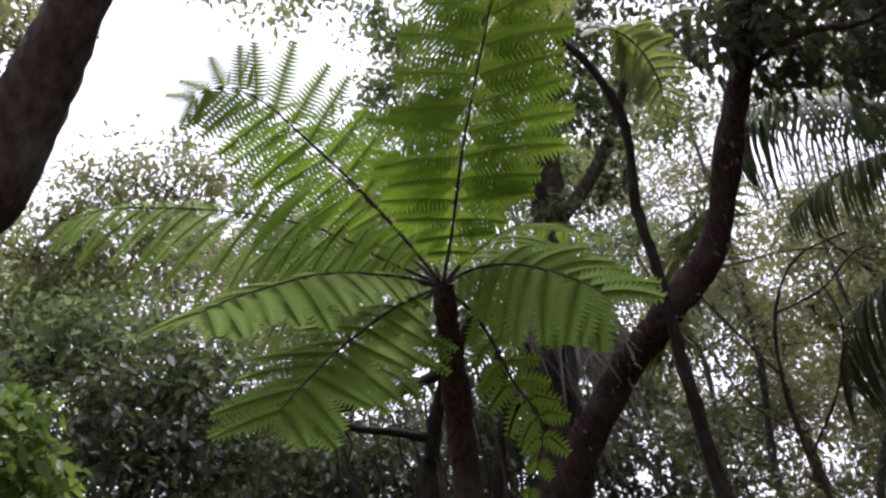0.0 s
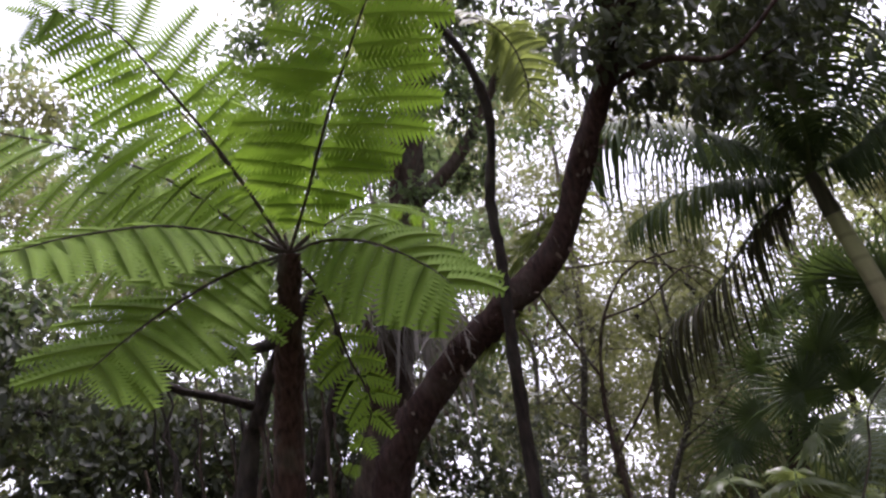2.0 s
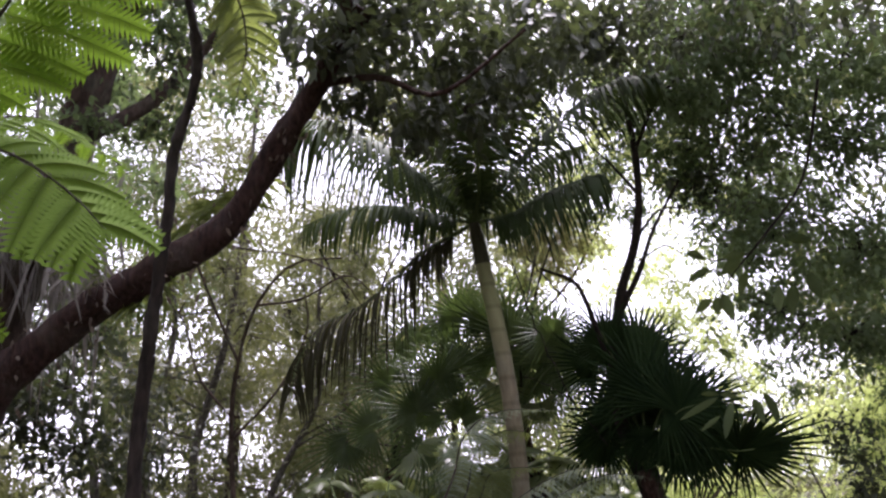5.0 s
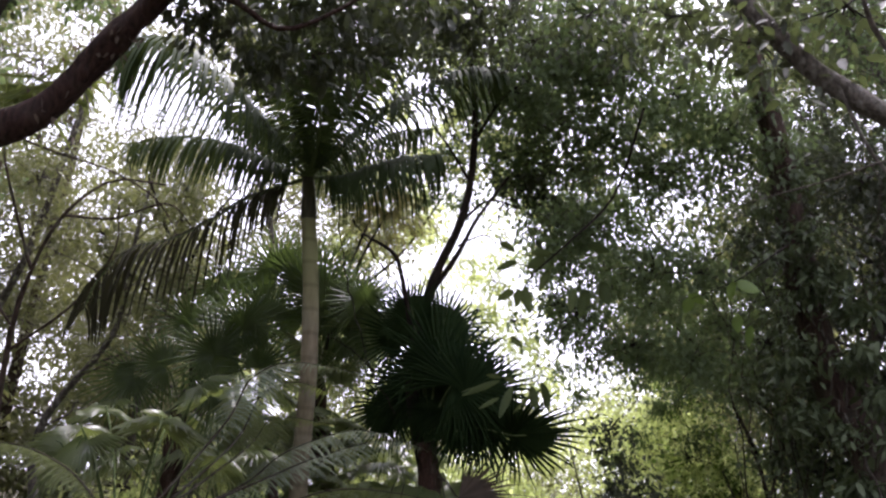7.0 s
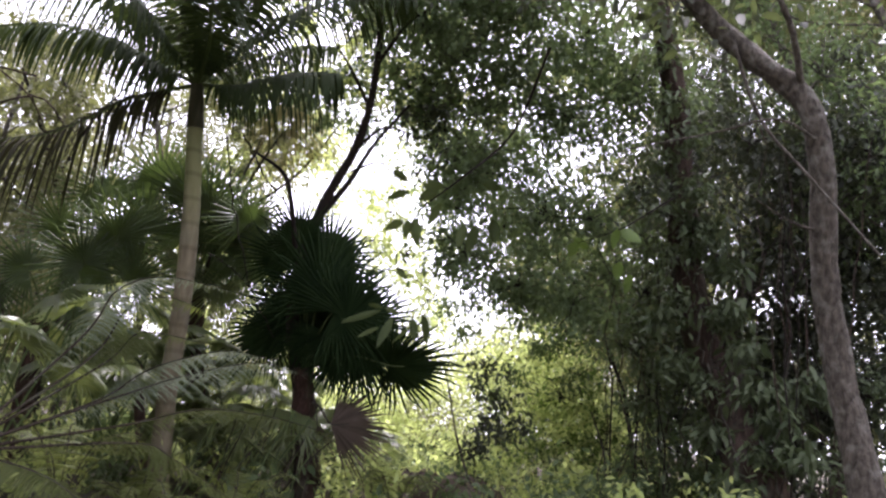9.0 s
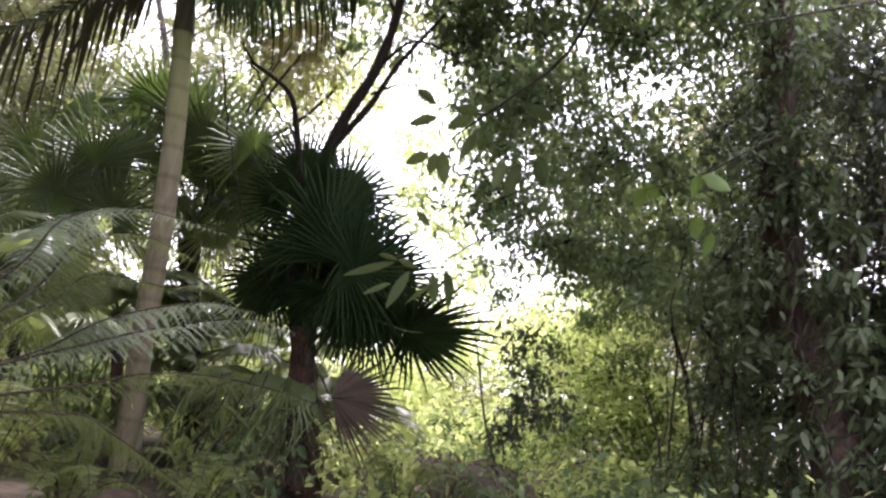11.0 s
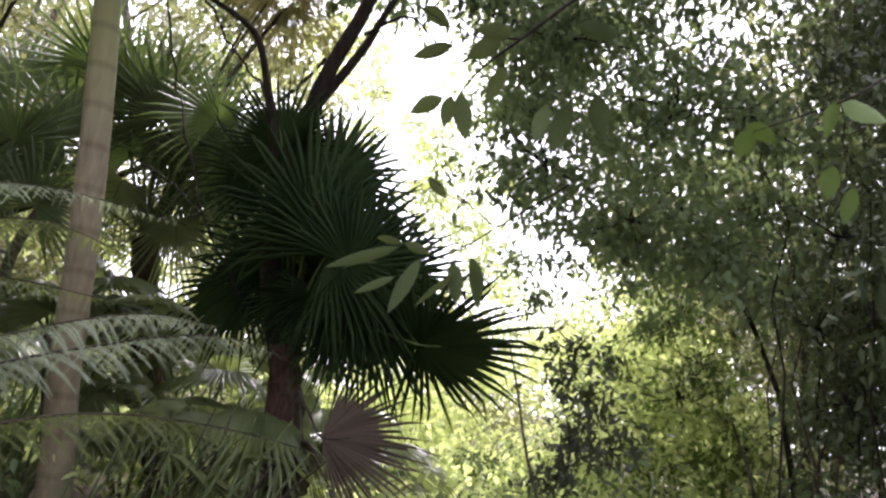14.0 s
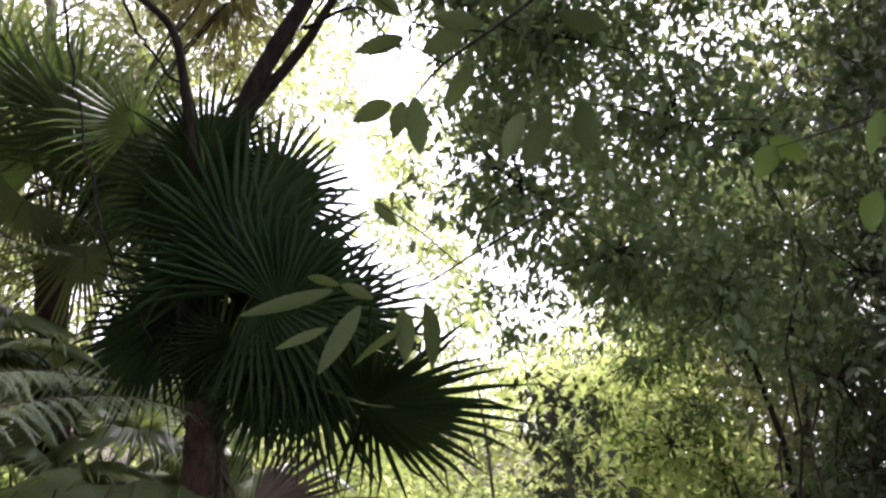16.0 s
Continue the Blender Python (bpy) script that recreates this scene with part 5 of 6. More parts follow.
woody(backing, [
    ([backing.location[:], (5.58, 12.0, 3.02), (5.01, 11.78, 4.6), (4.25, 11.5, 5.84)], 0.07, 0.02),
    ([(5.1, 11.81, 4.37), (5.2, 11.19, 5.26), (5.43, 10.65, 5.86)], 0.03, 0.01),
    ([(5.35, 11.98, 3.67), (4.55, 11.81, 4.2), (3.86, 11.69, 4.54)], 0.03, 0.01),
    ([(5.58, 12.0, 3.02), (6.93, 11.25, 3.99), (7.93, 10.15, 4.98), (8.24, 9.05, 6.13)], 0.04, 0.015),
], DARK_BARK, dice(124), knobs=0.15)
leafy(backing, [(4.48, 11.41, 5.3, 0.42), (4.93, 11.06, 5.57, 0.4), (4.46, 11.61, 4.65, 0.45), (5.6, 11.22, 5.05, 0.4), (5.15, 11.52, 4.6, 0.45), (6.12, 11.15, 4.94, 0.35), (3.78, 11.63, 4.83, 0.5), (4.12, 11.74, 4.06, 0.5), (4.92, 11.85, 3.97, 0.4)], 0.11, WOODS, dice(125), dense=0.6, clump=0.17)
leafy(backing, [(7.34, 10.26, 5.67, 0.4), (7.66, 9.6, 6.13, 0.42), (7.83, 10.09, 5.33, 0.36), (7.83, 9.08, 6.65, 0.42), (8.4, 8.86, 6.25, 0.32), (8.42, 8.33, 6.89, 0.4), (8.09, 9.63, 5.72, 0.32), (7.36, 10.6, 5.06, 0.35), (7.82, 8.5, 7.15, 0.4), (8.94, 8.26, 6.23, 0.36), (6.84, 10.29, 6.25, 0.3)], 0.1, WOODS, dice(126), dense=0.8, clump=0.16, name="side_crown")
leafy(backing, [(7.64, 7.55, 7.04, 0.36), (8.07, 7.27, 6.9, 0.36), (8.38, 7.42, 6.27, 0.36), (8.65, 7.36, 5.66, 0.3), (8.33, 7.79, 5.98, 0.3), (8.45, 6.81, 6.59, 0.34), (7.31, 7.72, 7.38, 0.36)], 0.09, CANOPY, dice(127), dense=0.8, clump=0.15, name="inner_crown")
leafy(backing, [(5.18, 7.86, 6.47, 0.28), (5.54, 7.56, 6.61, 0.28), (4.7, 8.12, 6.41, 0.28), (6.08, 7.54, 6.54, 0.28), (6.44, 7.33, 6.88, 0.28), (5.68, 7.9, 6.15, 0.2), (6.94, 7.41, 6.64, 0.28), (4.36, 8.4, 6.19, 0.22)], 0.11, CANOPY_DARK, dice(128), dense=0.9, clump=0.15, name="upper_crown")

twiggy = thing("bare_shrub", "thin shrub of bare brown tangled branches", "shrub", foot_at(2.74, 10.08))
woody(twiggy, [
    ([twiggy.location[:], (2.6, 10.08, 2.74), (2.63, 9.83, 3.68), (2.79, 9.54, 4.34), (3.17, 9.2, 4.8), (3.72, 8.91, 4.82)], 0.035, 0.012),
    ([(2.63, 9.83, 3.68), (2.31, 9.65, 4.3), (2.01, 9.39, 4.96), (2.12, 9.12, 5.38)], 0.02, 0.008),
    ([(2.79, 9.54, 4.34), (3.31, 9.29, 4.38), (3.82, 8.94, 4.61), (4.29, 8.9, 4.15)], 0.018, 0.006),
    ([(1.95, 9.45, 5.13), (2.55, 9.29, 4.99), (3.17, 9.17, 4.9), (3.69, 8.99, 4.62), (4.02, 8.99, 4.18)], 0.016, 0.006),
    ([(2.6, 10.08, 2.74), (3.14, 9.77, 3.36), (3.41, 9.46, 4.02), (3.31, 9.24, 4.55)], 0.018, 0.008),
    ([(3.14, 9.77, 3.36), (3.6, 9.49, 3.58), (3.99, 9.18, 3.93)], 0.012, 0.005),
    ([(2.6, 10.04, 3.01), (2.18, 9.94, 3.51), (1.97, 9.75, 4.12), (1.68, 9.58, 4.51)], 0.016, 0.006),
], RED_BARK, dice(129), knobs=0.2)

far = thing("far_woods", "dense far woodland of mixed green trees", "woods", (0, 20, 0), kind="stuff")
rng = dice(70)
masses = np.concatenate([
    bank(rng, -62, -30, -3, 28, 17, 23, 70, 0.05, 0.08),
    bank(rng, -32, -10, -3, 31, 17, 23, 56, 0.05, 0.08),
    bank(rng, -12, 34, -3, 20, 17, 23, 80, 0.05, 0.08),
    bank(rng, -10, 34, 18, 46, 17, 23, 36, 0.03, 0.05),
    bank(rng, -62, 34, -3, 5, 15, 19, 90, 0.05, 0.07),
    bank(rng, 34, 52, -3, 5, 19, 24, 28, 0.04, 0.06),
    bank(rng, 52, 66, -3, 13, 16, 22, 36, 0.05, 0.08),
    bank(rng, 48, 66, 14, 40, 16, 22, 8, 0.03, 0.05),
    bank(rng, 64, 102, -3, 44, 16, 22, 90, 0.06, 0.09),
    # Unseen woods behind, added to block light from the back and sides.
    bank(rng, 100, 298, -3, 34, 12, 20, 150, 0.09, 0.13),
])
g, tw = Geo(), Geo()
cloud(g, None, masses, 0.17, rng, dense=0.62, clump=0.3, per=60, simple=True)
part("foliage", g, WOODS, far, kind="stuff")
for k in range(0, 90, 2):
    a, d = math.radians(-62 + 4 * k), rng.uniform(16, 22)
    if 33 < -62 + 4 * k < 63:
        continue
    foot = np.array([0.8 + d * math.sin(a), d * math.cos(a), 0.0])
    tube(tw, [foot, foot + [rng.normal(0, 0.4), rng.normal(0, 0.4), 4], foot + [rng.normal(0, 0.8), rng.normal(0, 0.8), 9]], rng.uniform(0.08, 0.2), 0.05, 10, 6, 0.05, rng=rng)
part("trunkwork", tw, RED_BARK, far, kind="stuff")

# ---- unseen crowns added behind and overhead to block skylight ----
tall = thing("unseen_tall_tree", "unseen tall trees added so that their leafy crowns block skylight", "tree", foot_at(-3.0, -4.0))
woody(tall, [([tall.location[:], (-3.2, -3.9, 3), (-2.6, -3.4, 6), (-1.5, -2.5, 9)], 0.25, 0.12)], DARK_BARK, dice(71))
rng = dice(72)
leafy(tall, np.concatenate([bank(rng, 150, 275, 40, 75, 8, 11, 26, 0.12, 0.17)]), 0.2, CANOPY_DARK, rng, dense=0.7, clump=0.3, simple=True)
leafy(dark, [(7.66, 8.29, 6.62, 0.44), (7.96, 7.69, 7.14, 0.48), (8.52, 7.66, 6.44, 0.44), (7.50, 8.67, 6.18, 0.35), (7.49, 7.76, 7.59, 0.52), (8.58, 8.32, 6.24, 0.36), (7.11, 8.93, 7.13, 0.45), (8.90, 7.79, 5.58, 0.35), (7.34, 9.96, 6.44, 0.47), (7.42, 10.41, 5.29, 0.47), (7.92, 9.94, 5.66, 0.43), (6.80, 7.93, 8.03, 0.61), (12.05, 12.78, 6.19, 0.57), (12.29, 12.41, 6.60, 0.43), (10.02, 11.31, 6.74, 0.36), (12.37, 12.84, 5.40, 0.43), (9.52, 11.48, 6.99, 0.32)], 0.11, BRIGHT, dice(74), dense=0.55, clump=0.16)
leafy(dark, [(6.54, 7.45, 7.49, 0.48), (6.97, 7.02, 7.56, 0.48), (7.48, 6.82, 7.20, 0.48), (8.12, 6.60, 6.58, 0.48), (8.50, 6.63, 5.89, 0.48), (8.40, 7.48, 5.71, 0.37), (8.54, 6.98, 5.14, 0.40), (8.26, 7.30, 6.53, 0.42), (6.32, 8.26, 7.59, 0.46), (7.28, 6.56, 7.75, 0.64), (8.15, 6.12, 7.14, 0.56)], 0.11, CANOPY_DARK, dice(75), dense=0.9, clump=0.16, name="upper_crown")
left = thing("tall_shrub", "tall shrubs at the edge of the clearing", "shrub", foot_at(-6.54, 9.50))
leafy(left, [(-5.67, 8.16, 8.07, 0.44), (-4.99, 8.34, 8.47, 0.44), (-4.58, 8.93, 8.03, 0.52), (-6.14, 8.28, 7.39, 0.61), (-5.46, 8.81, 7.37, 0.61), (-6.16, 8.10, 6.50, 0.50), (-5.61, 8.59, 6.39, 0.50), (-6.28, 7.81, 7.87, 0.35), (-3.85, 9.00, 8.48, 0.44), (-3.33, 9.64, 7.90, 0.52), (-3.98, 8.54, 8.97, 0.31), (-2.83, 9.26, 8.73, 0.35), (-2.94, 10.19, 7.21, 0.52), (-4.96, 9.03, 6.39, 0.50), (-6.91, 7.76, 7.13, 0.61)], 0.095, CANOPY, dice(76), dense=0.85, clump=0.18, name="foliage")
leafy(left, [(-5.18, 7.41, 7.61, 0.45), (-4.67, 7.65, 8.15, 0.5), (-4.19, 7.77, 8.39, 0.36), (-4.0, 8.0, 7.89, 0.5), (-5.63, 7.37, 7.18, 0.55), (-3.45, 8.23, 7.98, 0.5), (-5.09, 7.72, 7.3, 0.6), (-4.49, 8.06, 7.4, 0.55), (-4.04, 5.31, 8.23, 0.5), (-4.16, 4.84, 8.51, 0.6), (-3.96, 5.46, 8.89, 0.4), (-1.56, 6.79, 8.9, 0.22), (-1.67, 6.53, 9.1, 0.3)], 0.095, WOODS, dice(78), dense=0.65, clump=0.18, name="outer_foliage")
brush = thing("undergrowth", "low shrubs and ferns beneath the palms", "shrub", foot_at(7.90, 10.91))
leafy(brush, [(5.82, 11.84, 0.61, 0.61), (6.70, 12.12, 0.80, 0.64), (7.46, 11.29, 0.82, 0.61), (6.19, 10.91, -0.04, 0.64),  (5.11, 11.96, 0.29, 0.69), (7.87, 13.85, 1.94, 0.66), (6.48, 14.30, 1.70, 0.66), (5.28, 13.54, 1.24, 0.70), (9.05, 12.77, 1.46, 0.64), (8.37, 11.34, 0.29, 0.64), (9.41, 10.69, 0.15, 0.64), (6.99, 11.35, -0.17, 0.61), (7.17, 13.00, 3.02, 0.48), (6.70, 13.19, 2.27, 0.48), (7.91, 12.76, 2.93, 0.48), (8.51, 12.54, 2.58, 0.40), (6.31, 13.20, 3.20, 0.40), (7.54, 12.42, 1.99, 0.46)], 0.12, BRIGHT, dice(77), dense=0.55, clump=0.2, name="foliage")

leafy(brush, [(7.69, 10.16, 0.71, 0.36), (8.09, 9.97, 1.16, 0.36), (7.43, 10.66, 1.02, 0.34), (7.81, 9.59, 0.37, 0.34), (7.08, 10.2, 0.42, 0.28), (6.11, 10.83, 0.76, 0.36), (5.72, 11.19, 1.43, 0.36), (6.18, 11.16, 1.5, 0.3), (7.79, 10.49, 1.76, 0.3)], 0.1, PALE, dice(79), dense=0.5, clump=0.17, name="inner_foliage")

rng = dice(93)
cover = thing("ground_cover", "low leafy plants that cover the forest floor", "plants", foot_at(9.35, 9.46), kind="stuff")
spots = []
for k in range(90):
    a, d = math.radians(rng.uniform(18, 84)), rng.uniform(8.5, 15.5)
    x, y = 0.8 + d * math.sin(a), d * math.cos(a)
    spots.append((x, y, foot_at(x, y)[2] + rng.uniform(0.15, 0.5), rng.uniform(0.3, 0.6)))
g = Geo()
cloud(g, None, spots[:45], 0.11, rng, dense=0.6, clump=0.16)
part("foliage", g, BRIGHT, cover, kind="stuff")
g = Geo()
cloud(g, None, spots[45:], 0.13, rng, dense=0.6, clump=0.18)
part("foliage", g, CANOPY, cover, kind="stuff")

leafy(dark, [(7.77, 8.38, 6.30, 0.39), (8.13, 7.91, 6.57, 0.44), (8.69, 7.70, 6.05, 0.35), (7.96, 9.13, 5.89, 0.32), (8.47, 7.30, 6.98, 0.44), (7.48, 9.29, 6.26, 0.36), (7.28, 10.21, 5.95, 0.38), (7.70, 7.77, 7.30, 0.44), (8.42, 7.99, 6.41, 0.44), (8.85, 7.73, 6.10, 0.44), (9.26, 7.55, 5.58, 0.44), (8.22, 8.51, 5.78, 0.31), (9.58, 8.21, 5.03, 0.41)], 0.1, CANOPY, dice(95), dense=0.9, clump=0.15, name="side_crown")

# ---- dark undergrowth ----
under = thing("undergrowth", "dark tangled shrubs under the trees", "shrub", foot_at(-3.99, 6.98))
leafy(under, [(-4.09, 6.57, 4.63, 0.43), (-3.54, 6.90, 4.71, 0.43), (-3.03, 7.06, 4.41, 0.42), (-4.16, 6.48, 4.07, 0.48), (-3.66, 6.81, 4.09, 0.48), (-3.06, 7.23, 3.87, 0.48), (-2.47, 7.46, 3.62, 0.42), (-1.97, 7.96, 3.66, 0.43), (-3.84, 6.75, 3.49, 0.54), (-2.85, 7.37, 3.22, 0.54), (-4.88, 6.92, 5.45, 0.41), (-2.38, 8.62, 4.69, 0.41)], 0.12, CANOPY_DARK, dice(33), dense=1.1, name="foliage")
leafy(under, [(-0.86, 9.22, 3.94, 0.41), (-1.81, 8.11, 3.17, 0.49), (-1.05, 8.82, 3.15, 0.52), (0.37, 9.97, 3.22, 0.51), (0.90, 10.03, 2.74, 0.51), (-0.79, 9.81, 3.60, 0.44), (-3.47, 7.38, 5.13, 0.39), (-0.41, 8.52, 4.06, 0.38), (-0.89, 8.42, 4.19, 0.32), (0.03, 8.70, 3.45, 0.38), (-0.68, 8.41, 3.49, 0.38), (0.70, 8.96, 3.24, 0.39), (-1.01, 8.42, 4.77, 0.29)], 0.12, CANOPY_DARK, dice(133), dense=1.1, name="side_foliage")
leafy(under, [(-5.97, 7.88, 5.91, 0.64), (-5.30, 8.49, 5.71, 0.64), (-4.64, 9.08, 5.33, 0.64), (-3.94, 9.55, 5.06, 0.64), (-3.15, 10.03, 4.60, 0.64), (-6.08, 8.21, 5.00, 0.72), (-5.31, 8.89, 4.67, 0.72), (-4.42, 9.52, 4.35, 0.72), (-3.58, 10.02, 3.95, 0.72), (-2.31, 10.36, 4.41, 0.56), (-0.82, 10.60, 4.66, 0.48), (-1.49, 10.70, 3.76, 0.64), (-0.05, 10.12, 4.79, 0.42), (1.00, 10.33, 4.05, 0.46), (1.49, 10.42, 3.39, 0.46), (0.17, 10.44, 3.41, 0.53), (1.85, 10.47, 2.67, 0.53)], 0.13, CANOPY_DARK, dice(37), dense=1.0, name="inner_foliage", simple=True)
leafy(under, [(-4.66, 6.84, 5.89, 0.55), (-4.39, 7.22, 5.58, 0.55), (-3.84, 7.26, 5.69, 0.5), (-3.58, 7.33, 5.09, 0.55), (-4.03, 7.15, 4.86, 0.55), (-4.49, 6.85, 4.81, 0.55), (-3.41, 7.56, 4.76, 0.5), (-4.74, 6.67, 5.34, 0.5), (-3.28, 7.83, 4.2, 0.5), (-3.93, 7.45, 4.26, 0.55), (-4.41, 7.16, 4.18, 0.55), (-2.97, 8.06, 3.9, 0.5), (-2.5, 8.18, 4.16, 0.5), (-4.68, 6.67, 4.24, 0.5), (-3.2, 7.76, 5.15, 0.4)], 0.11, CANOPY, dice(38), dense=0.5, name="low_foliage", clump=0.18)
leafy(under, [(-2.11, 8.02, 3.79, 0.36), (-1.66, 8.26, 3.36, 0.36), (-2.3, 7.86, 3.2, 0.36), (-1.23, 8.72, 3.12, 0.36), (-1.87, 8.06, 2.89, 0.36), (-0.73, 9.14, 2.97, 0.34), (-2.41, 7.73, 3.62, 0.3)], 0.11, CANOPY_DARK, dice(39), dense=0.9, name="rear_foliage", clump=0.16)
sapling = thing("sapling", "young shrub with bright green leaves", "shrub", foot_at(-2.77, 3.71))
leafy(sapling, [(-2.51, 3.59, 3.51, 0.14), (-2.51, 3.68, 3.3, 0.16), (-2.59, 3.67, 3.14, 0.18), (-2.5, 3.78, 3.08, 0.13), (-2.68, 3.48, 3.41, 0.22), (-2.69, 3.59, 3.12, 0.22)], 0.1, YOUNG, dice(34), dense=0.5, name="foliage", clump=0.1)

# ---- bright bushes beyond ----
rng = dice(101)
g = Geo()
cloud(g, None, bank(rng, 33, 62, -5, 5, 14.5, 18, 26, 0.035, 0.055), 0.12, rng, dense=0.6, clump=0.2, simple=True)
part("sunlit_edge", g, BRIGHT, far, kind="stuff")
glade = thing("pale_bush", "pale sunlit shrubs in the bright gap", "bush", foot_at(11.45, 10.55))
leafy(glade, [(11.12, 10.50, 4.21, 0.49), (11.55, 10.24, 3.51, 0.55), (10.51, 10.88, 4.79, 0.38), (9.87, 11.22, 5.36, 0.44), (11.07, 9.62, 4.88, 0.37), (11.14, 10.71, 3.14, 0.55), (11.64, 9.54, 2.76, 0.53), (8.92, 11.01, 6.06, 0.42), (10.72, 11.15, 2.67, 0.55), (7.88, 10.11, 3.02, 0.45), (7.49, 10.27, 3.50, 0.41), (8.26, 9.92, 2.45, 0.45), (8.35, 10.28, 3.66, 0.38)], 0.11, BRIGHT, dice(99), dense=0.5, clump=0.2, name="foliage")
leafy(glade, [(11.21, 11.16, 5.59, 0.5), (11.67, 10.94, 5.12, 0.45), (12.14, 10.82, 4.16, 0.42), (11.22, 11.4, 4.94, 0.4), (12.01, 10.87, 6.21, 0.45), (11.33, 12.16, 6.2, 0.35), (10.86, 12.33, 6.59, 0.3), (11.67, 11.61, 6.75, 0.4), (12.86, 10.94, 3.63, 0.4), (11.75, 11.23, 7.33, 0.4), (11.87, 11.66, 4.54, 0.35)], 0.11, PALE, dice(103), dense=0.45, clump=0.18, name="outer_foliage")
lush = thing("green_bush", "lush mid-green shrub at the foot of the vines", "bush", foot_at(11.91, 6.85))
leafy(lush, [(12.01, 7.31, 3.17, 0.41), (12.01, 7.06, 2.53, 0.47), (11.87, 7.36, 2.00, 0.47), (12.01, 6.70, 1.95, 0.46), (11.66, 6.92, 1.44, 0.51), (11.39, 7.34, 1.25, 0.38), (11.94, 6.39, 1.41, 0.51), (11.97, 7.68, 3.43, 0.31)], 0.1, YOUNG, dice(92), dense=0.5, clump=0.16, name="foliage")
bush = thing("bright_bush", "sunlit yellow-green bushes beyond the palms", "bush", foot_at(11.74, 7.92))
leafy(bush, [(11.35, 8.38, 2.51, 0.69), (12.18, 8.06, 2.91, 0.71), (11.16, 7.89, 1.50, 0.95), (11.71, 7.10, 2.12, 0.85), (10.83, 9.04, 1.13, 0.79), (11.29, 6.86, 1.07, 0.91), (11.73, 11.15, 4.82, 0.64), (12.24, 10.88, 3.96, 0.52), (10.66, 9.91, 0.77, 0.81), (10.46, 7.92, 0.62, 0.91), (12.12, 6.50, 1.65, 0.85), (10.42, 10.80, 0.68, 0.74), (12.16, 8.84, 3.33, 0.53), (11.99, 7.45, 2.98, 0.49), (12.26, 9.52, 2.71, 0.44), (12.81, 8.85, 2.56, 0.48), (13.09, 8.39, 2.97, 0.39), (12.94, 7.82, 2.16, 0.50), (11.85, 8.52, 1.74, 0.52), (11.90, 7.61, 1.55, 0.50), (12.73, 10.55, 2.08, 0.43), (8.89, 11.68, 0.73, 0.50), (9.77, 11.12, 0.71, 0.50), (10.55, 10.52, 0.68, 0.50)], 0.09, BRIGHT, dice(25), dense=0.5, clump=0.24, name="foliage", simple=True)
sprig = thing("sapling", "slender sapling with dark leaflets before bright bushes", "shrub", foot_at(9.19, 6.51))
leafy(sprig, [(9.21, 6.62, 1.57, 0.29), (9.27, 6.54, 1.95, 0.22), (9.16, 6.66, 1.25, 0.29), (9.61, 6.41, 1.53, 0.25), (9.26, 6.69, 2.31, 0.17)], 0.1, CANOPY_DARK, dice(26), dense=0.28, name="foliage", clump=0.14)
woody(sprig, [([sprig.location[:], (9.01, 6.84, 1.27), (8.97, 7.06, 1.97), (8.95, 7.19, 2.35)], 0.02, 0.008)], GREY_BARK, dice(27))
thicket = thing("small_leaved_shrub", "dense shrub of small mid-green leaves before the vines", "shrub", foot_at(10.99, 5.77))
woody(thicket, [([thicket.location[:], (11.06, 5.89, 1.29), (11.04, 6.13, 1.91)], 0.025, 0.01), ([(11.02, 5.72, 0.98), (11.23, 5.57, 1.58), (11.3, 5.35, 2.25)], 0.02, 0.008)], GREY_BARK, dice(104))
leafy(thicket, [(11.21, 5.35, 1.22, 0.34), (11.23, 5.54, 1.99, 0.26), (11.33, 5.1, 1.77, 0.34), (11.25, 4.72, 1.23, 0.34), (11.43, 5.3, 2.33, 0.24), (11.9, 4.72, 1.69, 0.36), (11.72, 4.61, 1.26, 0.36)], 0.08, CANOPY, dice(105), dense=0.7, clump=0.13, name="foliage")


# ---- branch of broad leaves that hangs into the way ----
def broad_leaf(parent, foot, tip, wide, rng, mat=SPRAY, teeth=9):
    """One broad leaf with a toothed edge, folded along its midrib."""
    foot, tip = np.array(foot, float), np.array(tip, float)
    ahead = tip - foot
    away = unit(np.array([1.0, 1.1, 0.6]) + rng.normal(0, 0.45, 3))
    side = unit(np.cross(ahead, away))
    up = unit(np.cross(side, ahead))
    n = 2 * teeth
    u = np.linspace(0, 1, n + 1)
    h = wide * 0.5 * np.sin(np.pi * u**0.85) ** 0.8 * (1 + 0.08 * (np.arange(n + 1) % 2))
    curl = (-0.10 * np.linalg.norm(ahead) * u**2)[:, None] * up
    mid = foot + ahead * u[:, None] + curl
    left = mid + side * h[:, None] + up * h[:, None] * 0.3
    right = mid - side * h[:, None] + up * h[:, None] * 0.3
    q = np.arange(n)
    g = Geo()
    g.add(np.concatenate([mid, left, right]), np.concatenate([np.stack([q, q + 1, q + n + 2, q + n + 1], 1), np.stack([q + 1, q, q + 2 * n + 2, q + 2 * n + 3], 1)]))
    part("leaf", g, mat, parent)


def leaf_branch(label, stems, leaves, seed, base, mat=SPRAY):
    rng = dice(seed)
    root = thing("leafy_branch", label, "branch", base, "hanging branches")
    for k, (ctrl, r0, r1) in enumerate(stems):
        g = Geo()
        tube(g, ctrl, r0, r1, 20, 6, 0.05, rng=rng)
        part("stem" if k == 0 else "twig", g, DARK_BARK, root)
    for foot, tip, wide in leaves:
        broad_leaf(root, foot, tip, wide, rng, mat)


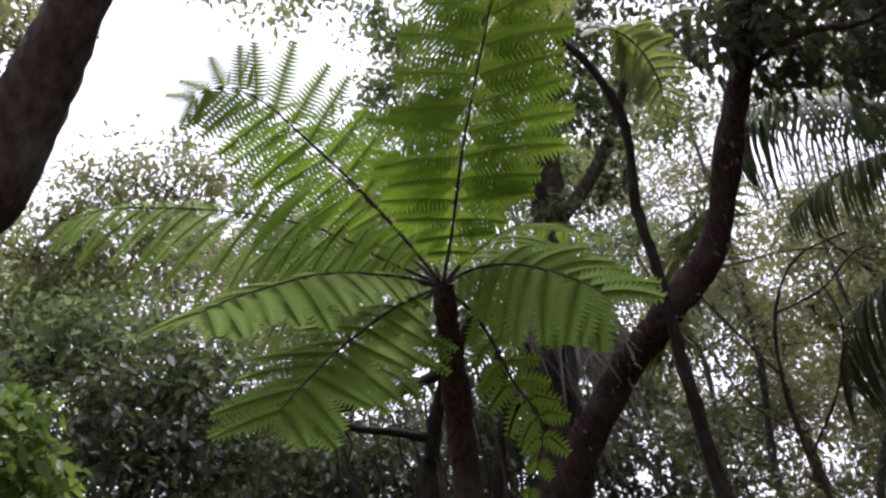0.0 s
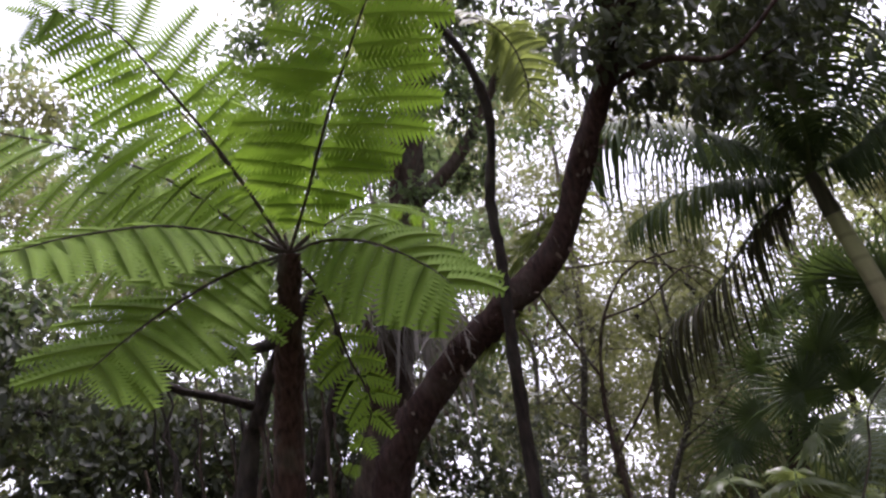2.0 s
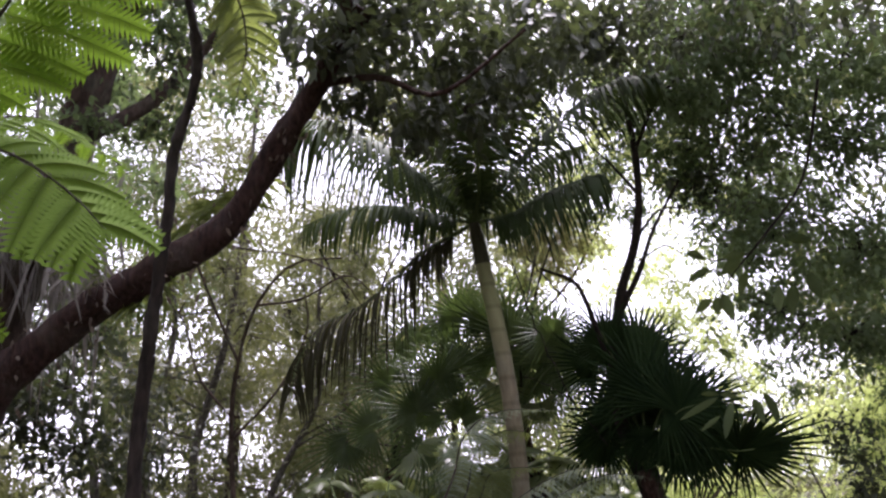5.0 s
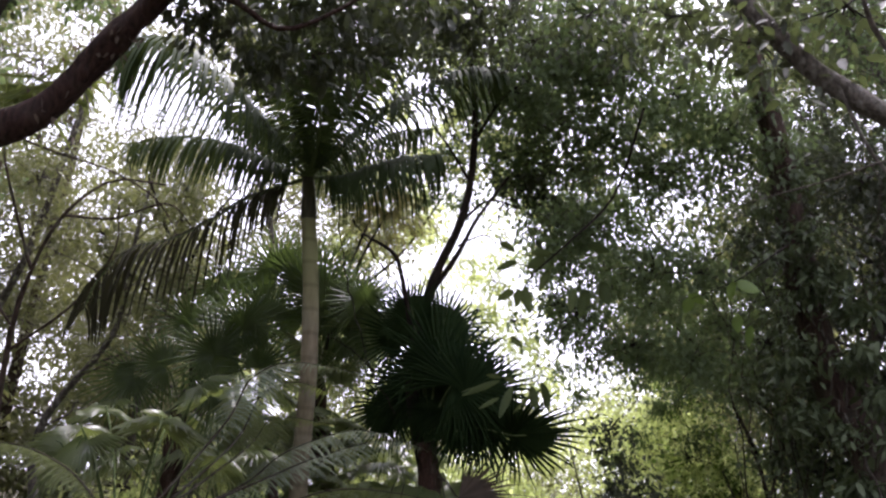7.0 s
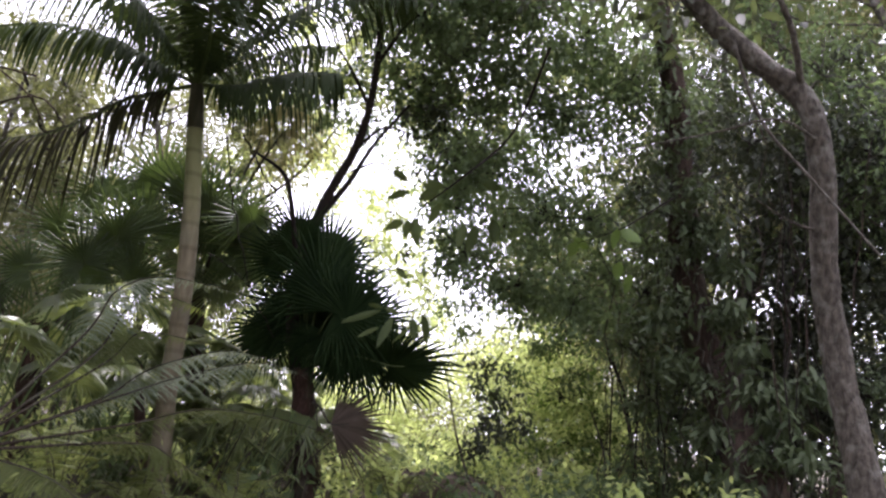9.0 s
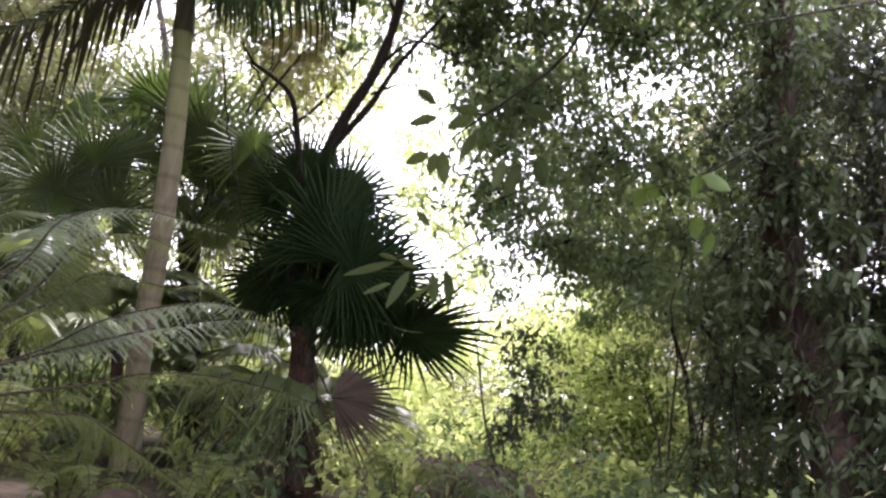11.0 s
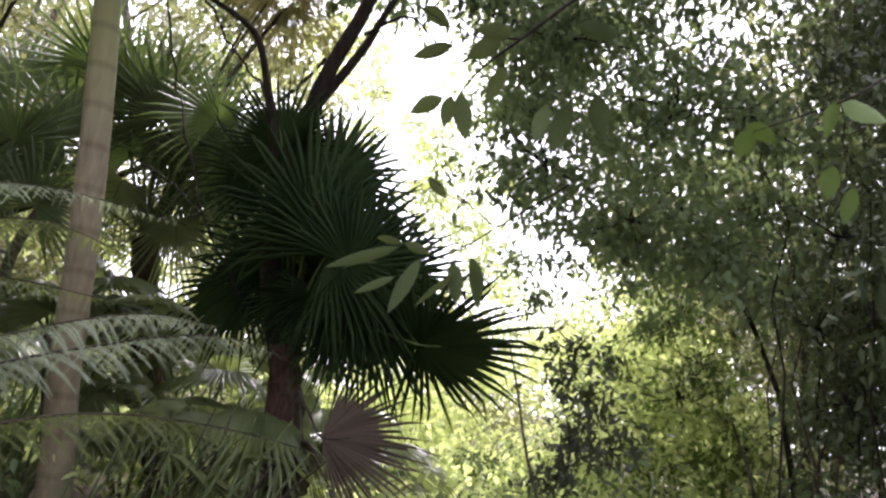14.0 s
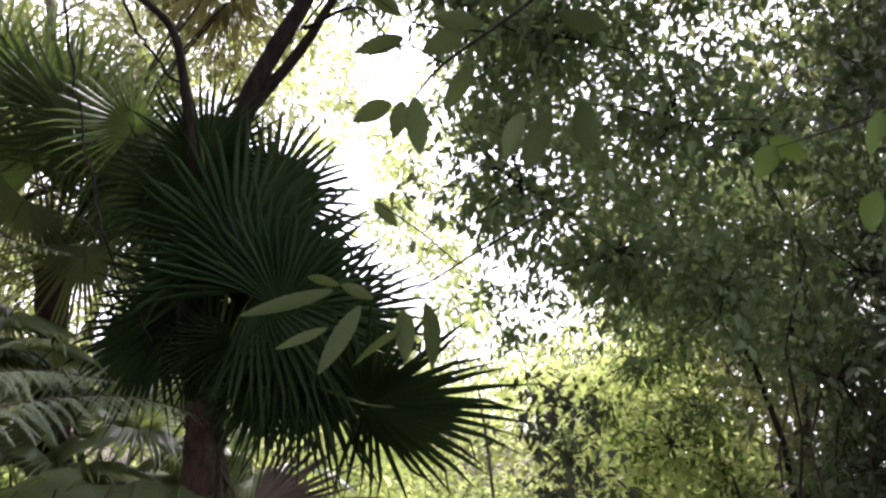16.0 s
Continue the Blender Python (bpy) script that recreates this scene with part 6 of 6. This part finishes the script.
leaf_branch("hanging branch with large toothed dark green leaves", [
    ([(7.47, 4.66, 5.67), (7.54, 5.14, 4.79), (7.22, 5.52, 4.23), (6.99, 5.83, 3.88), (6.94, 5.99, 3.69)], 0.018, 0.005),
    ([(7.10, 5.67, 4.07), (6.82, 5.87, 4.04), (6.55, 6.01, 4.15)], 0.008, 0.003),
    ([(6.99, 5.83, 3.88), (6.81, 5.95, 3.94), (6.64, 6.15, 3.82)], 0.007, 0.003),
], [
    ((6.87, 6.06, 3.66), (6.74, 6.22, 3.55), 0.11), ((6.90, 6.02, 3.68), (6.94, 6.09, 3.49), 0.1), ((6.94, 5.97, 3.71), (7.04, 5.98, 3.41), 0.12),
    ((6.79, 5.94, 3.97), (6.63, 6.13, 3.87), 0.09), ((6.56, 6.00, 4.15), (6.74, 5.92, 4.07), 0.1), ((6.94, 5.65, 3.99), (6.83, 5.83, 3.87), 0.12),
    ((6.97, 5.59, 4.03), (6.80, 5.75, 4.03), 0.1), ((7.28, 5.34, 4.16), (7.40, 5.10, 4.05), 0.11), ((7.38, 5.41, 3.67), (7.40, 5.56, 3.38), 0.13), ((7.36, 5.58, 3.70), (7.31, 5.63, 3.42), 0.11),
    ((7.53, 5.33, 3.78), (7.65, 5.35, 3.52), 0.13), ((7.09, 5.73, 3.89), (7.08, 5.88, 3.66), 0.1),
], 51, (7.47, 4.66, 5.67))
leaf_branch("thin drooping branch with long pale green leaves", [
    ([(8.13, 5.98, 3.43), (7.48, 5.96, 2.97), (7.03, 5.91, 2.68), (6.75, 6.02, 2.62)], 0.008, 0.003),
    ([(7.40, 5.98, 2.92), (7.11, 6.00, 3.03), (6.92, 6.12, 3.13)], 0.005, 0.003),
], [
    ((6.69, 6.06, 2.62), (6.33, 6.29, 2.43), 0.07), ((6.71, 6.09, 2.44), (6.50, 6.20, 2.30), 0.05), ((6.81, 5.99, 2.57), (6.65, 6.04, 2.20), 0.09), ((6.71, 6.04, 2.65), (6.82, 5.90, 2.60), 0.06),
    ((7.00, 5.84, 2.50), (6.79, 5.99, 2.29), 0.07), ((6.96, 5.86, 2.58), (7.00, 5.81, 2.32), 0.1), ((7.03, 5.78, 2.62), (7.07, 5.67, 2.30), 0.12), ((6.63, 6.22, 2.68), (6.74, 6.08, 2.66), 0.05),
    ((6.90, 6.13, 3.14), (7.03, 6.07, 3.03), 0.07),
], 52, (8.13, 5.98, 3.43))
leaf_branch("twig of yellow-green leaves beside the vines", [
    ([(8.55, 3.67, 4.11), (8.27, 3.91, 3.83), (8.17, 4.04, 3.71), (8.11, 4.28, 3.63), (8.03, 4.53, 3.55)], 0.01, 0.003),
], [
    ((8.15, 4.09, 3.70), (8.16, 4.17, 3.49), 0.1), ((8.16, 4.07, 3.71), (8.24, 3.87, 3.54), 0.14), ((8.03, 4.53, 3.56), (8.04, 4.63, 3.41), 0.12), ((8.00, 4.55, 3.59), (8.11, 4.42, 3.50), 0.1), ((8.36, 4.19, 3.39), (8.41, 4.24, 3.20), 0.12), ((8.44, 4.10, 3.27), (8.48, 4.17, 3.06), 0.09),
], 53, (8.55, 3.67, 4.11), YOUNG)
